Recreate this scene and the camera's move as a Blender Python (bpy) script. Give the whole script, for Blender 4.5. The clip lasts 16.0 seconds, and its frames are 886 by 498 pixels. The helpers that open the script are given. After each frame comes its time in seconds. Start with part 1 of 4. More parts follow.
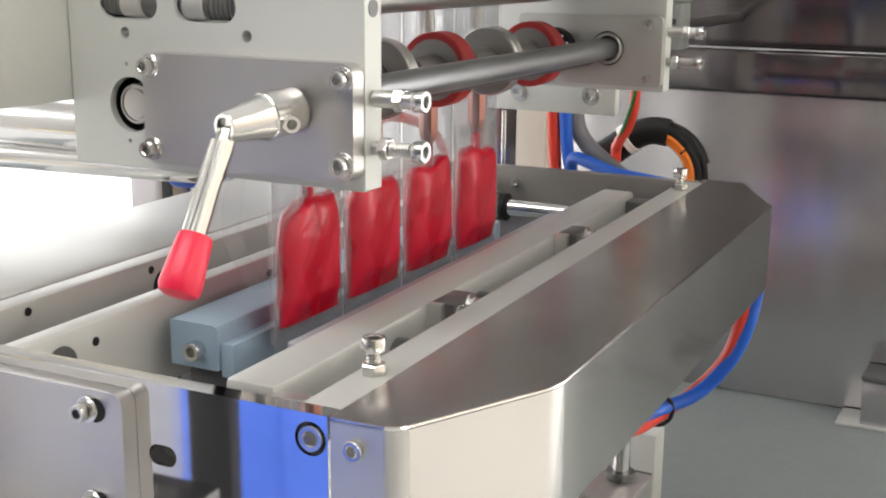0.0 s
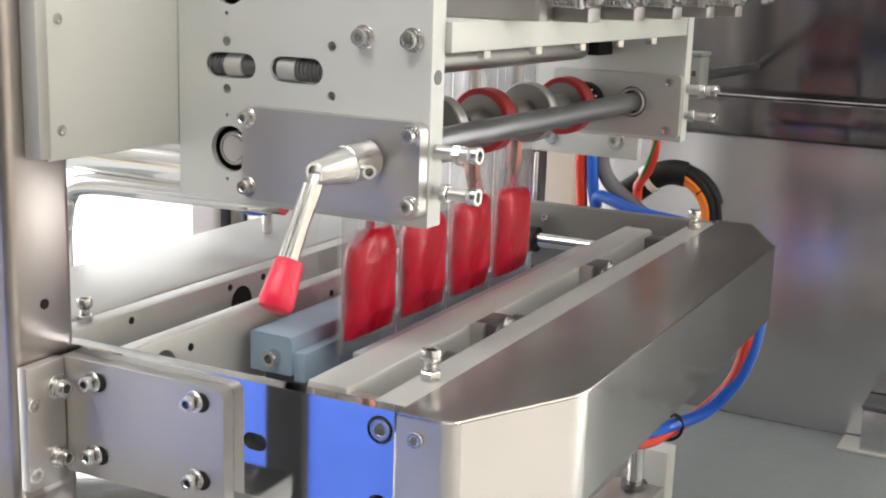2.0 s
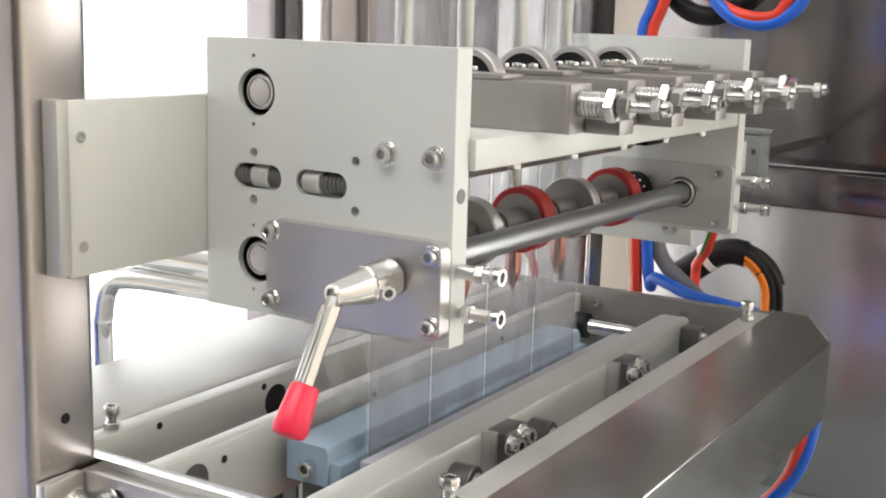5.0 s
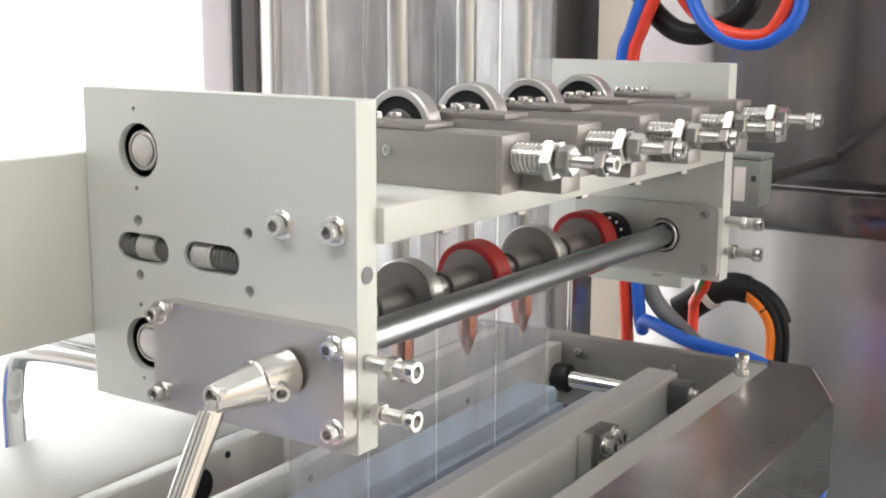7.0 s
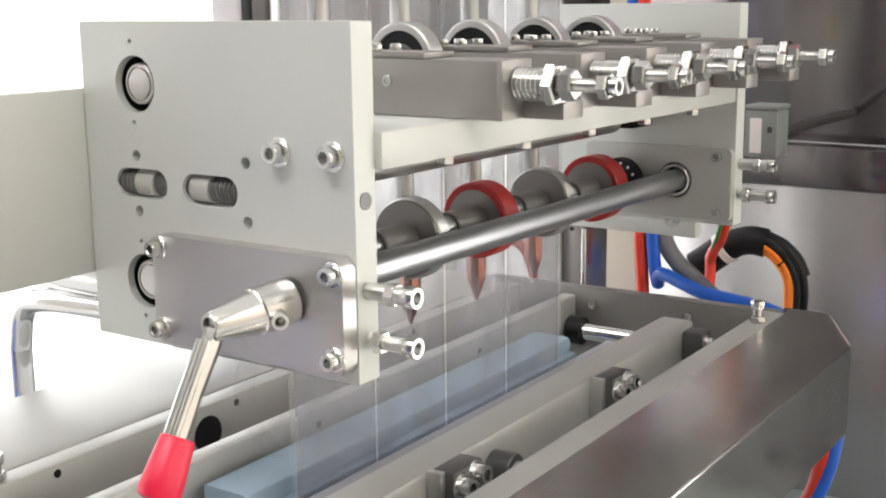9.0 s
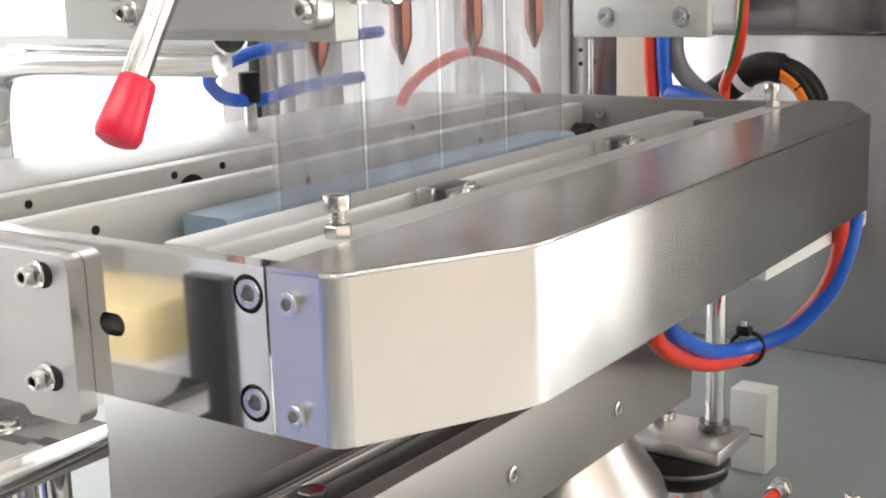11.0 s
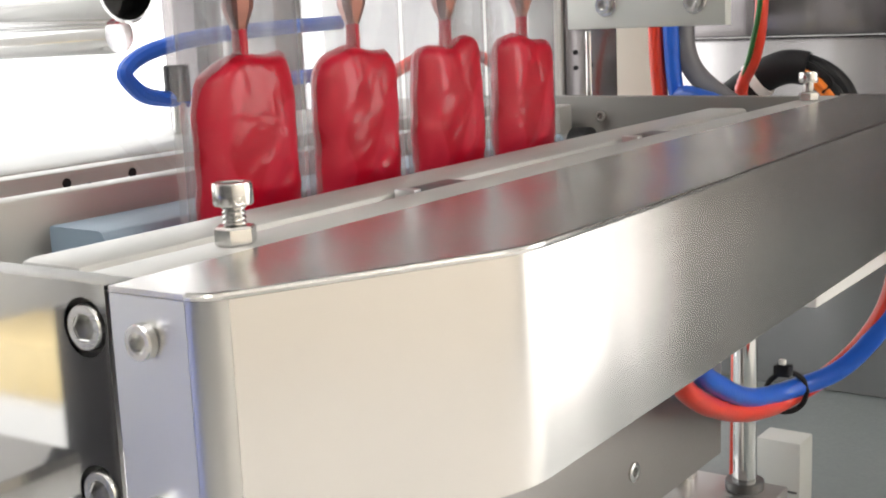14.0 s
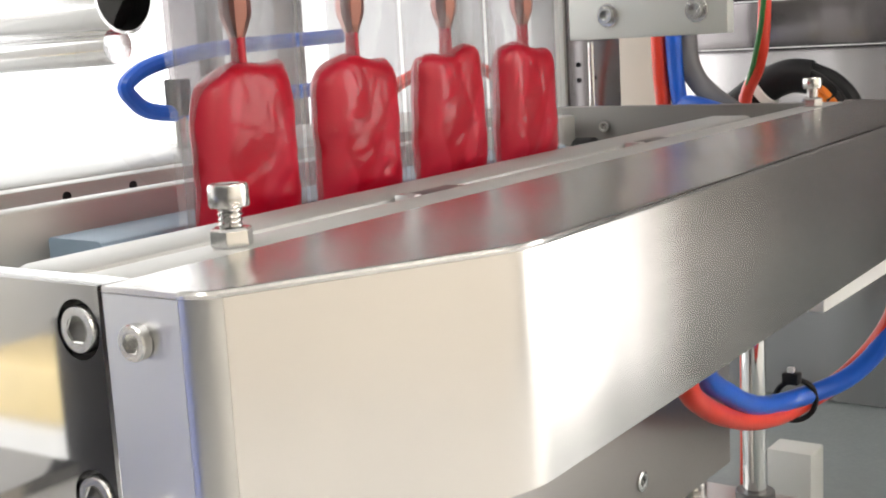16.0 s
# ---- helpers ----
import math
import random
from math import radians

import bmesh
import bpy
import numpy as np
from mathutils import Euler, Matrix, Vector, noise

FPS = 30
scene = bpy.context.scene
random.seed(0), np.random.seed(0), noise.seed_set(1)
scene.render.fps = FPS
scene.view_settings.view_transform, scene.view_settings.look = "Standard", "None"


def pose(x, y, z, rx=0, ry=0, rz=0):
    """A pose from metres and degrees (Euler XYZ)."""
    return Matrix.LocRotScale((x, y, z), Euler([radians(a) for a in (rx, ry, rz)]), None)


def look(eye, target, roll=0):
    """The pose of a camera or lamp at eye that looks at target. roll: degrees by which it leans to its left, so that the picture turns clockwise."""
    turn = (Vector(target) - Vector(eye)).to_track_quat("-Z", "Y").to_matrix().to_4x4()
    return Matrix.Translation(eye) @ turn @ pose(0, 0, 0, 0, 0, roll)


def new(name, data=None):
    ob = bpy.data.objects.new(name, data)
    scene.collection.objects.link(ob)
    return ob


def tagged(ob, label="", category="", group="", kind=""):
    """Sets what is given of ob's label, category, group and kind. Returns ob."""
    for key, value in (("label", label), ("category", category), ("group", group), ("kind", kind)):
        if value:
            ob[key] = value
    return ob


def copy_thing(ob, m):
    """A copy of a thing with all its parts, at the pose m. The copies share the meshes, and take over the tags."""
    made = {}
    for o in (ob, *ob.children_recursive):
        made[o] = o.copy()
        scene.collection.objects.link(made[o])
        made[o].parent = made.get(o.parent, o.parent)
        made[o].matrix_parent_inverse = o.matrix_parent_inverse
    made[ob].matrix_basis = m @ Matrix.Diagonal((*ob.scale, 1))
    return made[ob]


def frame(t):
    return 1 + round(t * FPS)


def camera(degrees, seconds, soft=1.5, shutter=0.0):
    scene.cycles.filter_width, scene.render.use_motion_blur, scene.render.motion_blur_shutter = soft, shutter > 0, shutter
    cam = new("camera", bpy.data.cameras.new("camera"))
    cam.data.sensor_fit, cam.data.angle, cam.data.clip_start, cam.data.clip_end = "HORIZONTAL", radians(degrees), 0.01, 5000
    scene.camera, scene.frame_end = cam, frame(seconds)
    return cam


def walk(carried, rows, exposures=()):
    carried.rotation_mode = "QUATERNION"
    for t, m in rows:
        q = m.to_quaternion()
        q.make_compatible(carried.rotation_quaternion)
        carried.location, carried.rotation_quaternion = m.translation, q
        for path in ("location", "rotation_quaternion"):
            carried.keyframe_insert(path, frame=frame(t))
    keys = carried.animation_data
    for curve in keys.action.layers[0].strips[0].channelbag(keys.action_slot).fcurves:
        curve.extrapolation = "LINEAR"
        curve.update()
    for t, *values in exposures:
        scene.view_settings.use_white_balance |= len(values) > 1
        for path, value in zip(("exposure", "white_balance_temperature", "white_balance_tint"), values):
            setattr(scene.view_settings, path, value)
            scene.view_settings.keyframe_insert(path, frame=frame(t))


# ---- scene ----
cam = camera(39.5, 16.0, soft=2.0)
PATH = [
    (0, (0.08, -0.055, 1.244), (-0.817, 1.671, 0.778), 0.5),
    (0.5, (0.092, -0.072, 1.223), (-0.809, 1.658, 0.776), 0.8),
    (1, (0.099, -0.11, 1.234), (-0.807, 1.618, 0.795), 1.4),
    (1.5, (0.103, -0.166, 1.257), (-0.814, 1.557, 0.822), 1.8),
    (2, (0.12, -0.165, 1.274), (-0.811, 1.552, 0.845), 1.9),
    (2.5, (0.128, -0.168, 1.279), (-0.817, 1.543, 0.855), 1.9),
    (3, (0.135, -0.169, 1.279), (-0.827, 1.533, 0.86), 1.8),
    (3.5, (0.137, -0.165, 1.277), (-0.84, 1.529, 0.858), 1.8),
    (4, (0.141, -0.166, 1.277), (-0.857, 1.517, 0.866), 1.8),
    (4.5, (0.141, -0.164, 1.279), (-0.881, 1.508, 0.881), 1.9),
    (5, (0.135, -0.127, 1.318), (-0.918, 1.532, 0.943), 1.7),
    (5.2, (0.132, -0.108, 1.34), (-0.934, 1.545, 0.976), 1.7),
    (7.3, (0.122, 0.007, 1.337), (-0.978, 1.635, 0.962), -0.1),
    (7.5, (0.123, 0.008, 1.337), (-0.981, 1.633, 0.959), -0.4),
    (8, (0.125, 0.011, 1.334), (-0.987, 1.63, 0.952), -0.6),
    (8.5, (0.127, 0.013, 1.331), (-0.992, 1.625, 0.944), -0.7),
    (9, (0.129, 0.012, 1.309), (-0.996, 1.618, 0.912), -0.7),
    (9.3, (0.13, 0.014, 1.278), (-0.999, 1.614, 0.877), -0.6),
    (9.5, (0.131, 0.013, 1.254), (-1.001, 1.61, 0.844), -0.9),
    (10, (0.128, 0.021, 1.202), (-1.012, 1.61, 0.781), -1.2),
    (12.3, (0.142, 0.043, 1.146), (-1.011, 1.614, 0.696), -2.1),
    (12.5, (0.129, 0.057, 1.142), (-1.02, 1.632, 0.699), -2.1),
    (13, (0.1, 0.107, 1.131), (-1.049, 1.69, 0.715), -2.4),
    (13.5, (0.071, 0.141, 1.119), (-1.077, 1.734, 0.735), -2.6),
    (14, (0.053, 0.163, 1.116), (-1.094, 1.76, 0.746), -2.4),
    (14.5, (0.042, 0.172, 1.112), (-1.104, 1.772, 0.759), -2.6),
    (15, (0.038, 0.177, 1.115), (-1.104, 1.78, 0.761), -2.2),
    (15.5, (0.046, 0.177, 1.115), (-1.101, 1.779, 0.77), -2.6),
    (16, (0.053, 0.167, 1.109), (-1.106, 1.761, 0.774), -3.2),
]
walk(cam, [(t, look(eye, target, roll)) for t, eye, target, roll in PATH])

# ---- world and light ----
world = bpy.data.worlds.new("sky")
scene.world = world
world.use_nodes = True
wn = world.node_tree
sky = wn.nodes.new("ShaderNodeTexSky")
sky.sky_type, sky.sun_disc, sky.sun_elevation, sky.sun_rotation = "NISHITA", False, radians(50), radians(40)
wn.nodes["Background"].inputs["Strength"].default_value = 0.12
wn.links.new(sky.outputs["Color"], wn.nodes["Background"].inputs["Color"])


def area(name, eye, target, sx, sy, power, color=(1, 1, 1)):
    d = bpy.data.lights.new(name, "AREA")
    d.shape, d.size, d.size_y, d.energy, d.color = "RECTANGLE", sx, sy, power, color
    ob = new(name, d)
    ob.matrix_world = look(eye, target)
    return ob


area("ceiling_lamp", (-0.7, -0.9, 3.35), (-0.7, -0.9, 0), 2.6, 0.5, 52, (1.0, 0.973, 0.955))
# Added lamp without a known source: brightens the east wall mirrored in the cover.
area("east_wall_fill", (2.55, 0.2, 3.3), (3.5, 0.2, 0.9), 2.8, 0.4, 67, (1.0, 0.96, 0.91))
area("window_light", (-2.5, 1.2, 1.6), (0, 0.8, 1.1), 3.0, 2.4, 14, (0.96, 0.98, 1.0))
area("window_light", (1.8, 2.62, 1.4), (0.4, 0.5, 1.0), 1.8, 2.3, 8, (1.0, 0.97, 0.92))
scene.view_settings.exposure = 0.22


# ---- materials ----
def nodes_of(name, color, rough, metal=0.0, **more):
    m = bpy.data.materials.new(name)
    m.use_nodes = True
    b = m.node_tree.nodes["Principled BSDF"]
    b.inputs["Base Color"].default_value = (*color, 1)
    b.inputs["Roughness"].default_value = rough
    b.inputs["Metallic"].default_value = metal
    for k, v in more.items():
        b.inputs[k.replace("_", " ")].default_value = v
    return m, m.node_tree, b


def grained(name, color, rough, metal, stretch=(1, 1, 1), size=400.0, spread=0.12, bump=0.02, blotch=0.15, **more):
    """A surface with fine grain drawn out along an axis, and broad, faint stains."""
    m, nt, b = nodes_of(name, color, rough, metal, **more)
    tc = nt.nodes.new("ShaderNodeTexCoord")
    mp = nt.nodes.new("ShaderNodeMapping")
    mp.inputs["Scale"].default_value = stretch
    n = nt.nodes.new("ShaderNodeTexNoise")
    n.inputs["Scale"].default_value, n.inputs["Detail"].default_value = size, 3
    n2 = nt.nodes.new("ShaderNodeTexNoise")
    n2.inputs["Scale"].default_value, n2.inputs["Detail"].default_value = 18, 4
    nt.links.new(tc.outputs["Object"], mp.inputs["Vector"])
    nt.links.new(mp.outputs["Vector"], n.inputs["Vector"])
    nt.links.new(tc.outputs["Object"], n2.inputs["Vector"])
    mr = nt.nodes.new("ShaderNodeMapRange")
    mr.inputs["To Min"].default_value, mr.inputs["To Max"].default_value = max(0.02, rough - spread), rough + spread
    nt.links.new(n.outputs["Fac"], mr.inputs["Value"])
    nt.links.new(mr.outputs["Result"], b.inputs["Roughness"])
    mix = nt.nodes.new("ShaderNodeMix")
    mix.data_type = "RGBA"
    mix.inputs["A"].default_value = (*[c * (1 - blotch) for c in color], 1)
    mix.inputs["B"].default_value = (*[min(1, c * (1 + blotch)) for c in color], 1)
    nt.links.new(n2.outputs["Fac"], mix.inputs["Factor"])
    nt.links.new(mix.outputs["Result"], b.inputs["Base Color"])
    if bump:
        bp = nt.nodes.new("ShaderNodeBump")
        bp.inputs["Strength"].default_value, bp.inputs["Distance"].default_value = bump, 0.001
        nt.links.new(n.outputs["Fac"], bp.inputs["Height"])
        nt.links.new(bp.outputs["Normal"], b.inputs["Normal"])
    return m


def wavy(m, scale, strength):
    """Slow waves in a rolled sheet, drawn out upwards, that bend what it mirrors."""
    nt = m.node_tree
    tc, mp = nt.nodes.new("ShaderNodeTexCoord"), nt.nodes.new("ShaderNodeMapping")
    mp.inputs["Scale"].default_value = (1, 1, 0.06)
    n, bp = nt.nodes.new("ShaderNodeTexNoise"), nt.nodes.new("ShaderNodeBump")
    n.inputs["Scale"].default_value, n.inputs["Detail"].default_value = scale, 1.5
    bp.inputs["Strength"].default_value, bp.inputs["Distance"].default_value = strength, 0.02
    nt.links.new(tc.outputs["Object"], mp.inputs["Vector"])
    nt.links.new(mp.outputs["Vector"], n.inputs["Vector"])
    nt.links.new(n.outputs["Fac"], bp.inputs["Height"])
    nt.links.new(bp.outputs["Normal"], nt.nodes["Principled BSDF"].inputs["Normal"])


ALU = grained("blasted_aluminium", (0.63, 0.645, 0.62), 0.55, 0.25, size=1500, spread=0.08, bump=0.02, blotch=0.03)
ALU_WARM = grained("machined_aluminium", (0.50, 0.50, 0.48), 0.42, 0.40, (1, 0.02, 1), 1500, 0.04, 0.0, 0.05)
SATIN = grained("satin_steel", (0.56, 0.545, 0.53), 0.36, 0.92, (0.015, 0.015, 1), 1500, 0.03, 0.0, 0.05)
SATIN_BRIGHT = grained("satin_bright_steel", (0.66, 0.655, 0.64), 0.33, 0.95, size=900, spread=0.04, bump=0.0, blotch=0.05)
# One cabinet steel in two tones: mirrored bright floor and dark hall put into colour.
CABINET_LIT = grained("cabinet_steel_lit", (0.52, 0.505, 0.51), 0.25, 1.0, (1, 1, 0.05), 120, 0.01, 0.0, 0.05)
CABINET_DARK = grained("cabinet_steel_dark", (0.225, 0.209, 0.212), 0.18, 1.0, (1, 1, 0.02), 2500, 0.015, 0.0, 0.08)
wavy(CABINET_DARK, 7, 0.9)
wavy(CABINET_LIT, 6, 0.6)
DIM_WALL = grained("grey_wall_paint", (0.15, 0.147, 0.145), 0.7, 0.0, size=60, spread=0.1, bump=0.05, blotch=0.06)
CREAM = grained("cream_wall_paint", (0.76, 0.70, 0.61), 0.6, 0.0, size=60, spread=0.1, bump=0.05, blotch=0.04)
BRUSHED_Y = grained("brushed_steel_level", (0.71, 0.69, 0.665), 0.175, 1.0, (0.03, 0.03, 1), 600, 0.025, 0.0, 0.05)
wavy(BRUSHED_Y, 9, 0.10)
BRUSHED_TOP = grained("brushed_steel_top", (0.66, 0.64, 0.615), 0.25, 1.0, (0.03, 0.03, 1), 600, 0.025, 0.0, 0.06)
wavy(BRUSHED_TOP, 12, 0.10)
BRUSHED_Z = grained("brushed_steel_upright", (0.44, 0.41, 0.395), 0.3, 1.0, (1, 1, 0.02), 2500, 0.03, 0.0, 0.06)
MIRROR = grained("mirror_polished_steel", (0.74, 0.74, 0.745), 0.055, 1.0, (1, 1, 0.1), 300, 0.02, 0.0, 0.04)
POLISHED = grained("polished_steel", (0.72, 0.72, 0.72), 0.10, 1.0, (1, 1, 0.1), 500, 0.04, 0.01, 0.04)
CHROME = grained("bright_steel", (0.68, 0.675, 0.66), 0.22, 1.0, size=800, spread=0.06, bump=0.02, blotch=0.06)
ROD_STEEL = grained("ground_rod_steel", (0.42, 0.43, 0.445), 0.30, 1.0, size=900, spread=0.05, bump=0.0, blotch=0.05)
DARK_STEEL = grained("dark_steel", (0.16, 0.16, 0.16), 0.4, 0.8, size=600, spread=0.1, bump=0.05)
BLOCK_STEEL = grained("block_steel", (0.33, 0.315, 0.30), 0.40, 0.55, (0.05, 1, 1), 500, 0.05, 0.0, 0.07)
ROLLER = grained("roller_steel", (0.27, 0.26, 0.25), 0.48, 0.6, size=900, spread=0.06, bump=0.0, blotch=0.06)
BLACK = grained("black_rubber", (0.010, 0.010, 0.011), 0.5, 0.0, size=500, spread=0.1, bump=0.1, Specular_IOR_Level=0.25)
RED_PLASTIC = grained("red_plastic", (0.72, 0.012, 0.055), 0.38, 0.0, size=500, spread=0.06, bump=0.03, blotch=0.05)
RED_RUBBER = grained("red_silicone", (0.42, 0.022, 0.022), 0.45, 0.0, size=500, spread=0.08, bump=0.05)
PASTE = grained("red_paste", (0.47, 0.003, 0.020), 0.36, 0.0, size=60, spread=0.08, bump=0.05, blotch=0.10, Specular_IOR_Level=0.2, Coat_Weight=0.35, Coat_Roughness=0.04)
nt = PASTE.node_tree
pb = nt.nodes["Principled BSDF"]
src = pb.inputs["Base Color"].links[0].from_socket
tc, mp, nz = nt.nodes.new("ShaderNodeTexCoord"), nt.nodes.new("ShaderNodeMapping"), nt.nodes.new("ShaderNodeTexNoise")
mp.inputs["Scale"].default_value, mp.inputs["Rotation"].default_value = (1, 1, 0.8), (0.5, 0, 0)
nz.inputs["Scale"].default_value, nz.inputs["Detail"].default_value, nz.inputs["Distortion"].default_value = 24, 1.0, 0.4
edge, loose = nt.nodes.new("ShaderNodeMapRange"), nt.nodes.new("ShaderNodeMix")
edge.inputs["From Min"].default_value, edge.inputs["From Max"].default_value, edge.inputs["To Max"].default_value = 0.53, 0.56, 0.7
loose.data_type = "RGBA"
loose.inputs["B"].default_value = (0.60, 0.025, 0.055, 1)
nt.links.new(tc.outputs["Object"], mp.inputs["Vector"])
nt.links.new(mp.outputs["Vector"], nz.inputs["Vector"])
nt.links.new(nz.outputs["Fac"], edge.inputs["Value"])
nt.links.new(edge.outputs["Result"], loose.inputs["Factor"])
nt.links.new(src, loose.inputs["A"])
nt.links.new(loose.outputs["Result"], pb.inputs["Base Color"])
wr, wb_ = nt.nodes.new("ShaderNodeTexNoise"), nt.nodes.new("ShaderNodeBump")
wr.inputs["Scale"].default_value, wr.inputs["Detail"].default_value, wr.inputs["Distortion"].default_value = 42, 2.0, 0.8
wb_.inputs["Strength"].default_value, wb_.inputs["Distance"].default_value = 0.7, 0.004
nt.links.new(tc.outputs["Object"], wr.inputs["Vector"])
nt.links.new(wr.outputs["Fac"], wb_.inputs["Height"])
nt.links.new(wb_.outputs["Normal"], pb.inputs["Coat Normal"])
JAW_BLUE = grained("grey_blue_coating", (0.27, 0.36, 0.45), 0.5, 0.0, (1, 0.2, 1), 500, 0.08, 0.06, 0.08)
JAW_GREY = grained("grey_violet_coating", (0.33, 0.33, 0.37), 0.5, 0.0, (1, 0.2, 1), 500, 0.08, 0.06, 0.08)
HOSE_BLUE = grained("blue_hose", (0.015, 0.12, 0.62), 0.3, 0.0, size=300, spread=0.05, bump=0.02)
HOSE_RED = grained("red_hose", (0.75, 0.05, 0.025), 0.3, 0.0, size=300, spread=0.05, bump=0.02)
ORANGE = grained("orange_cable", (0.85, 0.22, 0.02), 0.4, 0.0, size=300, spread=0.05, bump=0.02)
GREY_CABLE = grained("grey_cable", (0.13, 0.13, 0.14), 0.45, 0.0, size=300, spread=0.05, bump=0.02)
GREY_GREEN = grained("grey_green_plastic", (0.25, 0.275, 0.265), 0.45, 0.0, size=300, spread=0.05, bump=0.02)
GREEN = grained("green_wire", (0.03, 0.18, 0.04), 0.4, 0.0, size=300, spread=0.05, bump=0.02)
COPPER = grained("copper_nozzle", (0.38, 0.19, 0.16), 0.30, 1.0, size=900, spread=0.06, bump=0.0, blotch=0.05)
TABLE = grained("grey_table_paint", (0.20, 0.225, 0.225), 0.35, 0.0, size=250, spread=0.08, bump=0.04, blotch=0.1)
WHITE = grained("white_wall_paint", (0.80, 0.80, 0.79), 0.6, 0.0, size=60, spread=0.1, bump=0.05, blotch=0.04)
FLOOR = grained("light_floor_paint", (0.57, 0.565, 0.55), 0.35, 0.0, size=40, spread=0.12, bump=0.05, blotch=0.15)
LABEL = grained("white_label", (0.8, 0.8, 0.78), 0.5, 0.0, size=200, spread=0.05, bump=0.0, blotch=0.03)
PANEL_BLUE = grained("blue_panel_paint", (0.09, 0.21, 0.95), 0.4, 0.0, size=60, spread=0.1, bump=0.02)
PALE_BLUE = grained("pale_blue_paint", (0.50, 0.50, 0.545), 0.4, 0.0, size=60, spread=0.1, bump=0.02)
GREY_PAINT = grained("grey_locker_paint", (0.27, 0.262, 0.27), 0.5, 0.0, size=60, spread=0.1, bump=0.02)
DARK_PAINT = grained("dark_grey_paint", (0.05, 0.05, 0.055), 0.5, 0.0, size=60, spread=0.1, bump=0.02)
PANEL_YELLOW = grained("yellow_paint", (0.85, 0.68, 0.36), 0.4, 0.0, size=60, spread=0.1, bump=0.02)

FILM, nt, b = nodes_of("clear_film", (1, 1, 1), 0.12, 0.0, IOR=1.3)
tr, gl, df = nt.nodes.new("ShaderNodeBsdfTransparent"), nt.nodes.new("ShaderNodeBsdfGlossy"), nt.nodes.new("ShaderNodeBsdfDiffuse")
tl = nt.nodes.new("ShaderNodeBsdfTranslucent")
tr.inputs["Color"].default_value = (0.93, 0.93, 0.94, 1)
gl.inputs["Roughness"].default_value = 0.10
df.inputs["Color"].default_value = (0.50, 0.50, 0.53, 1)
tl.inputs["Color"].default_value = (0.36, 0.36, 0.39, 1)
m0, m1, m2 = (nt.nodes.new("ShaderNodeMixShader") for _ in range(3))
fr = nt.nodes.new("ShaderNodeFresnel")
fr.inputs["IOR"].default_value = 1.28
tc, mp, nz = nt.nodes.new("ShaderNodeTexCoord"), nt.nodes.new("ShaderNodeMapping"), nt.nodes.new("ShaderNodeTexNoise")
mp.inputs["Scale"].default_value = (1, 1, 0.4)
nz.inputs["Scale"].default_value, nz.inputs["Detail"].default_value, nz.inputs["Distortion"].default_value = 26, 1.0, 0.8
bp = nt.nodes.new("ShaderNodeBump")
bp.inputs["Strength"].default_value, bp.inputs["Distance"].default_value = 0.7, 0.008
mrf = nt.nodes.new("ShaderNodeMapRange")
mrf.inputs["From Min"].default_value, mrf.inputs["From Max"].default_value = 0.35, 0.72
mrf.inputs["To Min"].default_value, mrf.inputs["To Max"].default_value = 0.14, 0.38
nt.links.new(tc.outputs["Object"], mp.inputs["Vector"])
nt.links.new(mp.outputs["Vector"], nz.inputs["Vector"])
nt.links.new(nz.outputs["Fac"], bp.inputs["Height"])
nt.links.new(nz.outputs["Fac"], mrf.inputs["Value"])
nt.links.new(bp.outputs["Normal"], gl.inputs["Normal"])
nt.links.new(df.outputs[0], m0.inputs[1])
nt.links.new(tl.outputs[0], m0.inputs[2])
nt.links.new(mrf.outputs["Result"], m1.inputs["Fac"])
nt.links.new(tr.outputs[0], m1.inputs[1])
nt.links.new(m0.outputs[0], m1.inputs[2])
nt.links.new(fr.outputs["Fac"], m2.inputs["Fac"])
nt.links.new(m1.outputs[0], m2.inputs[1])
nt.links.new(gl.outputs[0], m2.inputs[2])
nt.links.new(m2.outputs[0], nt.nodes["Material Output"].inputs["Surface"])

SEAM, nt, b = nodes_of("sealed_film", (0.86, 0.87, 0.89), 0.25)
tr2, ms = nt.nodes.new("ShaderNodeBsdfTransparent"), nt.nodes.new("ShaderNodeMixShader")
ms.inputs["Fac"].default_value = 0.09
nt.links.new(tr2.outputs[0], ms.inputs[1])
nt.links.new(b.outputs[0], ms.inputs[2])
nt.links.new(ms.outputs[0], nt.nodes["Material Output"].inputs["Surface"])

GLOW, nt, b = nodes_of("bright_outdoors", (1, 1, 1), 0.8)
b.inputs["Emission Color"].default_value = (1, 1, 1, 1)
b.inputs["Emission Strength"].default_value = 1.3

GLOW_NORTH, nt, b = nodes_of("bright_sunlit_yard", (1, 1, 1), 0.8)
b.inputs["Emission Color"].default_value = (1, 0.99, 0.98, 1)
b.inputs["Emission Strength"].default_value = 2.0


# ---- mesh helpers ----
def box(x0, x1, y0, y1, z0, z1, bev=0.0008, bm=None, seg=2):
    bm = bm or bmesh.new()
    vs = bmesh.ops.create_cube(bm, size=1)["verts"]
    for v in vs:
        v.co = Vector(((x0 + x1) / 2 + v.co.x * (x1 - x0), (y0 + y1) / 2 + v.co.y * (y1 - y0), (z0 + z1) / 2 + v.co.z * (z1 - z0)))
    if bev:
        es = list({e for v in vs for e in v.link_edges})
        bmesh.ops.bevel(bm, geom=es, offset=bev, segments=seg, profile=0.5, affect="EDGES")
    return bm


def frame_to(d):
    return Vector(d).to_track_quat("Z", "Y").to_matrix().to_4x4()


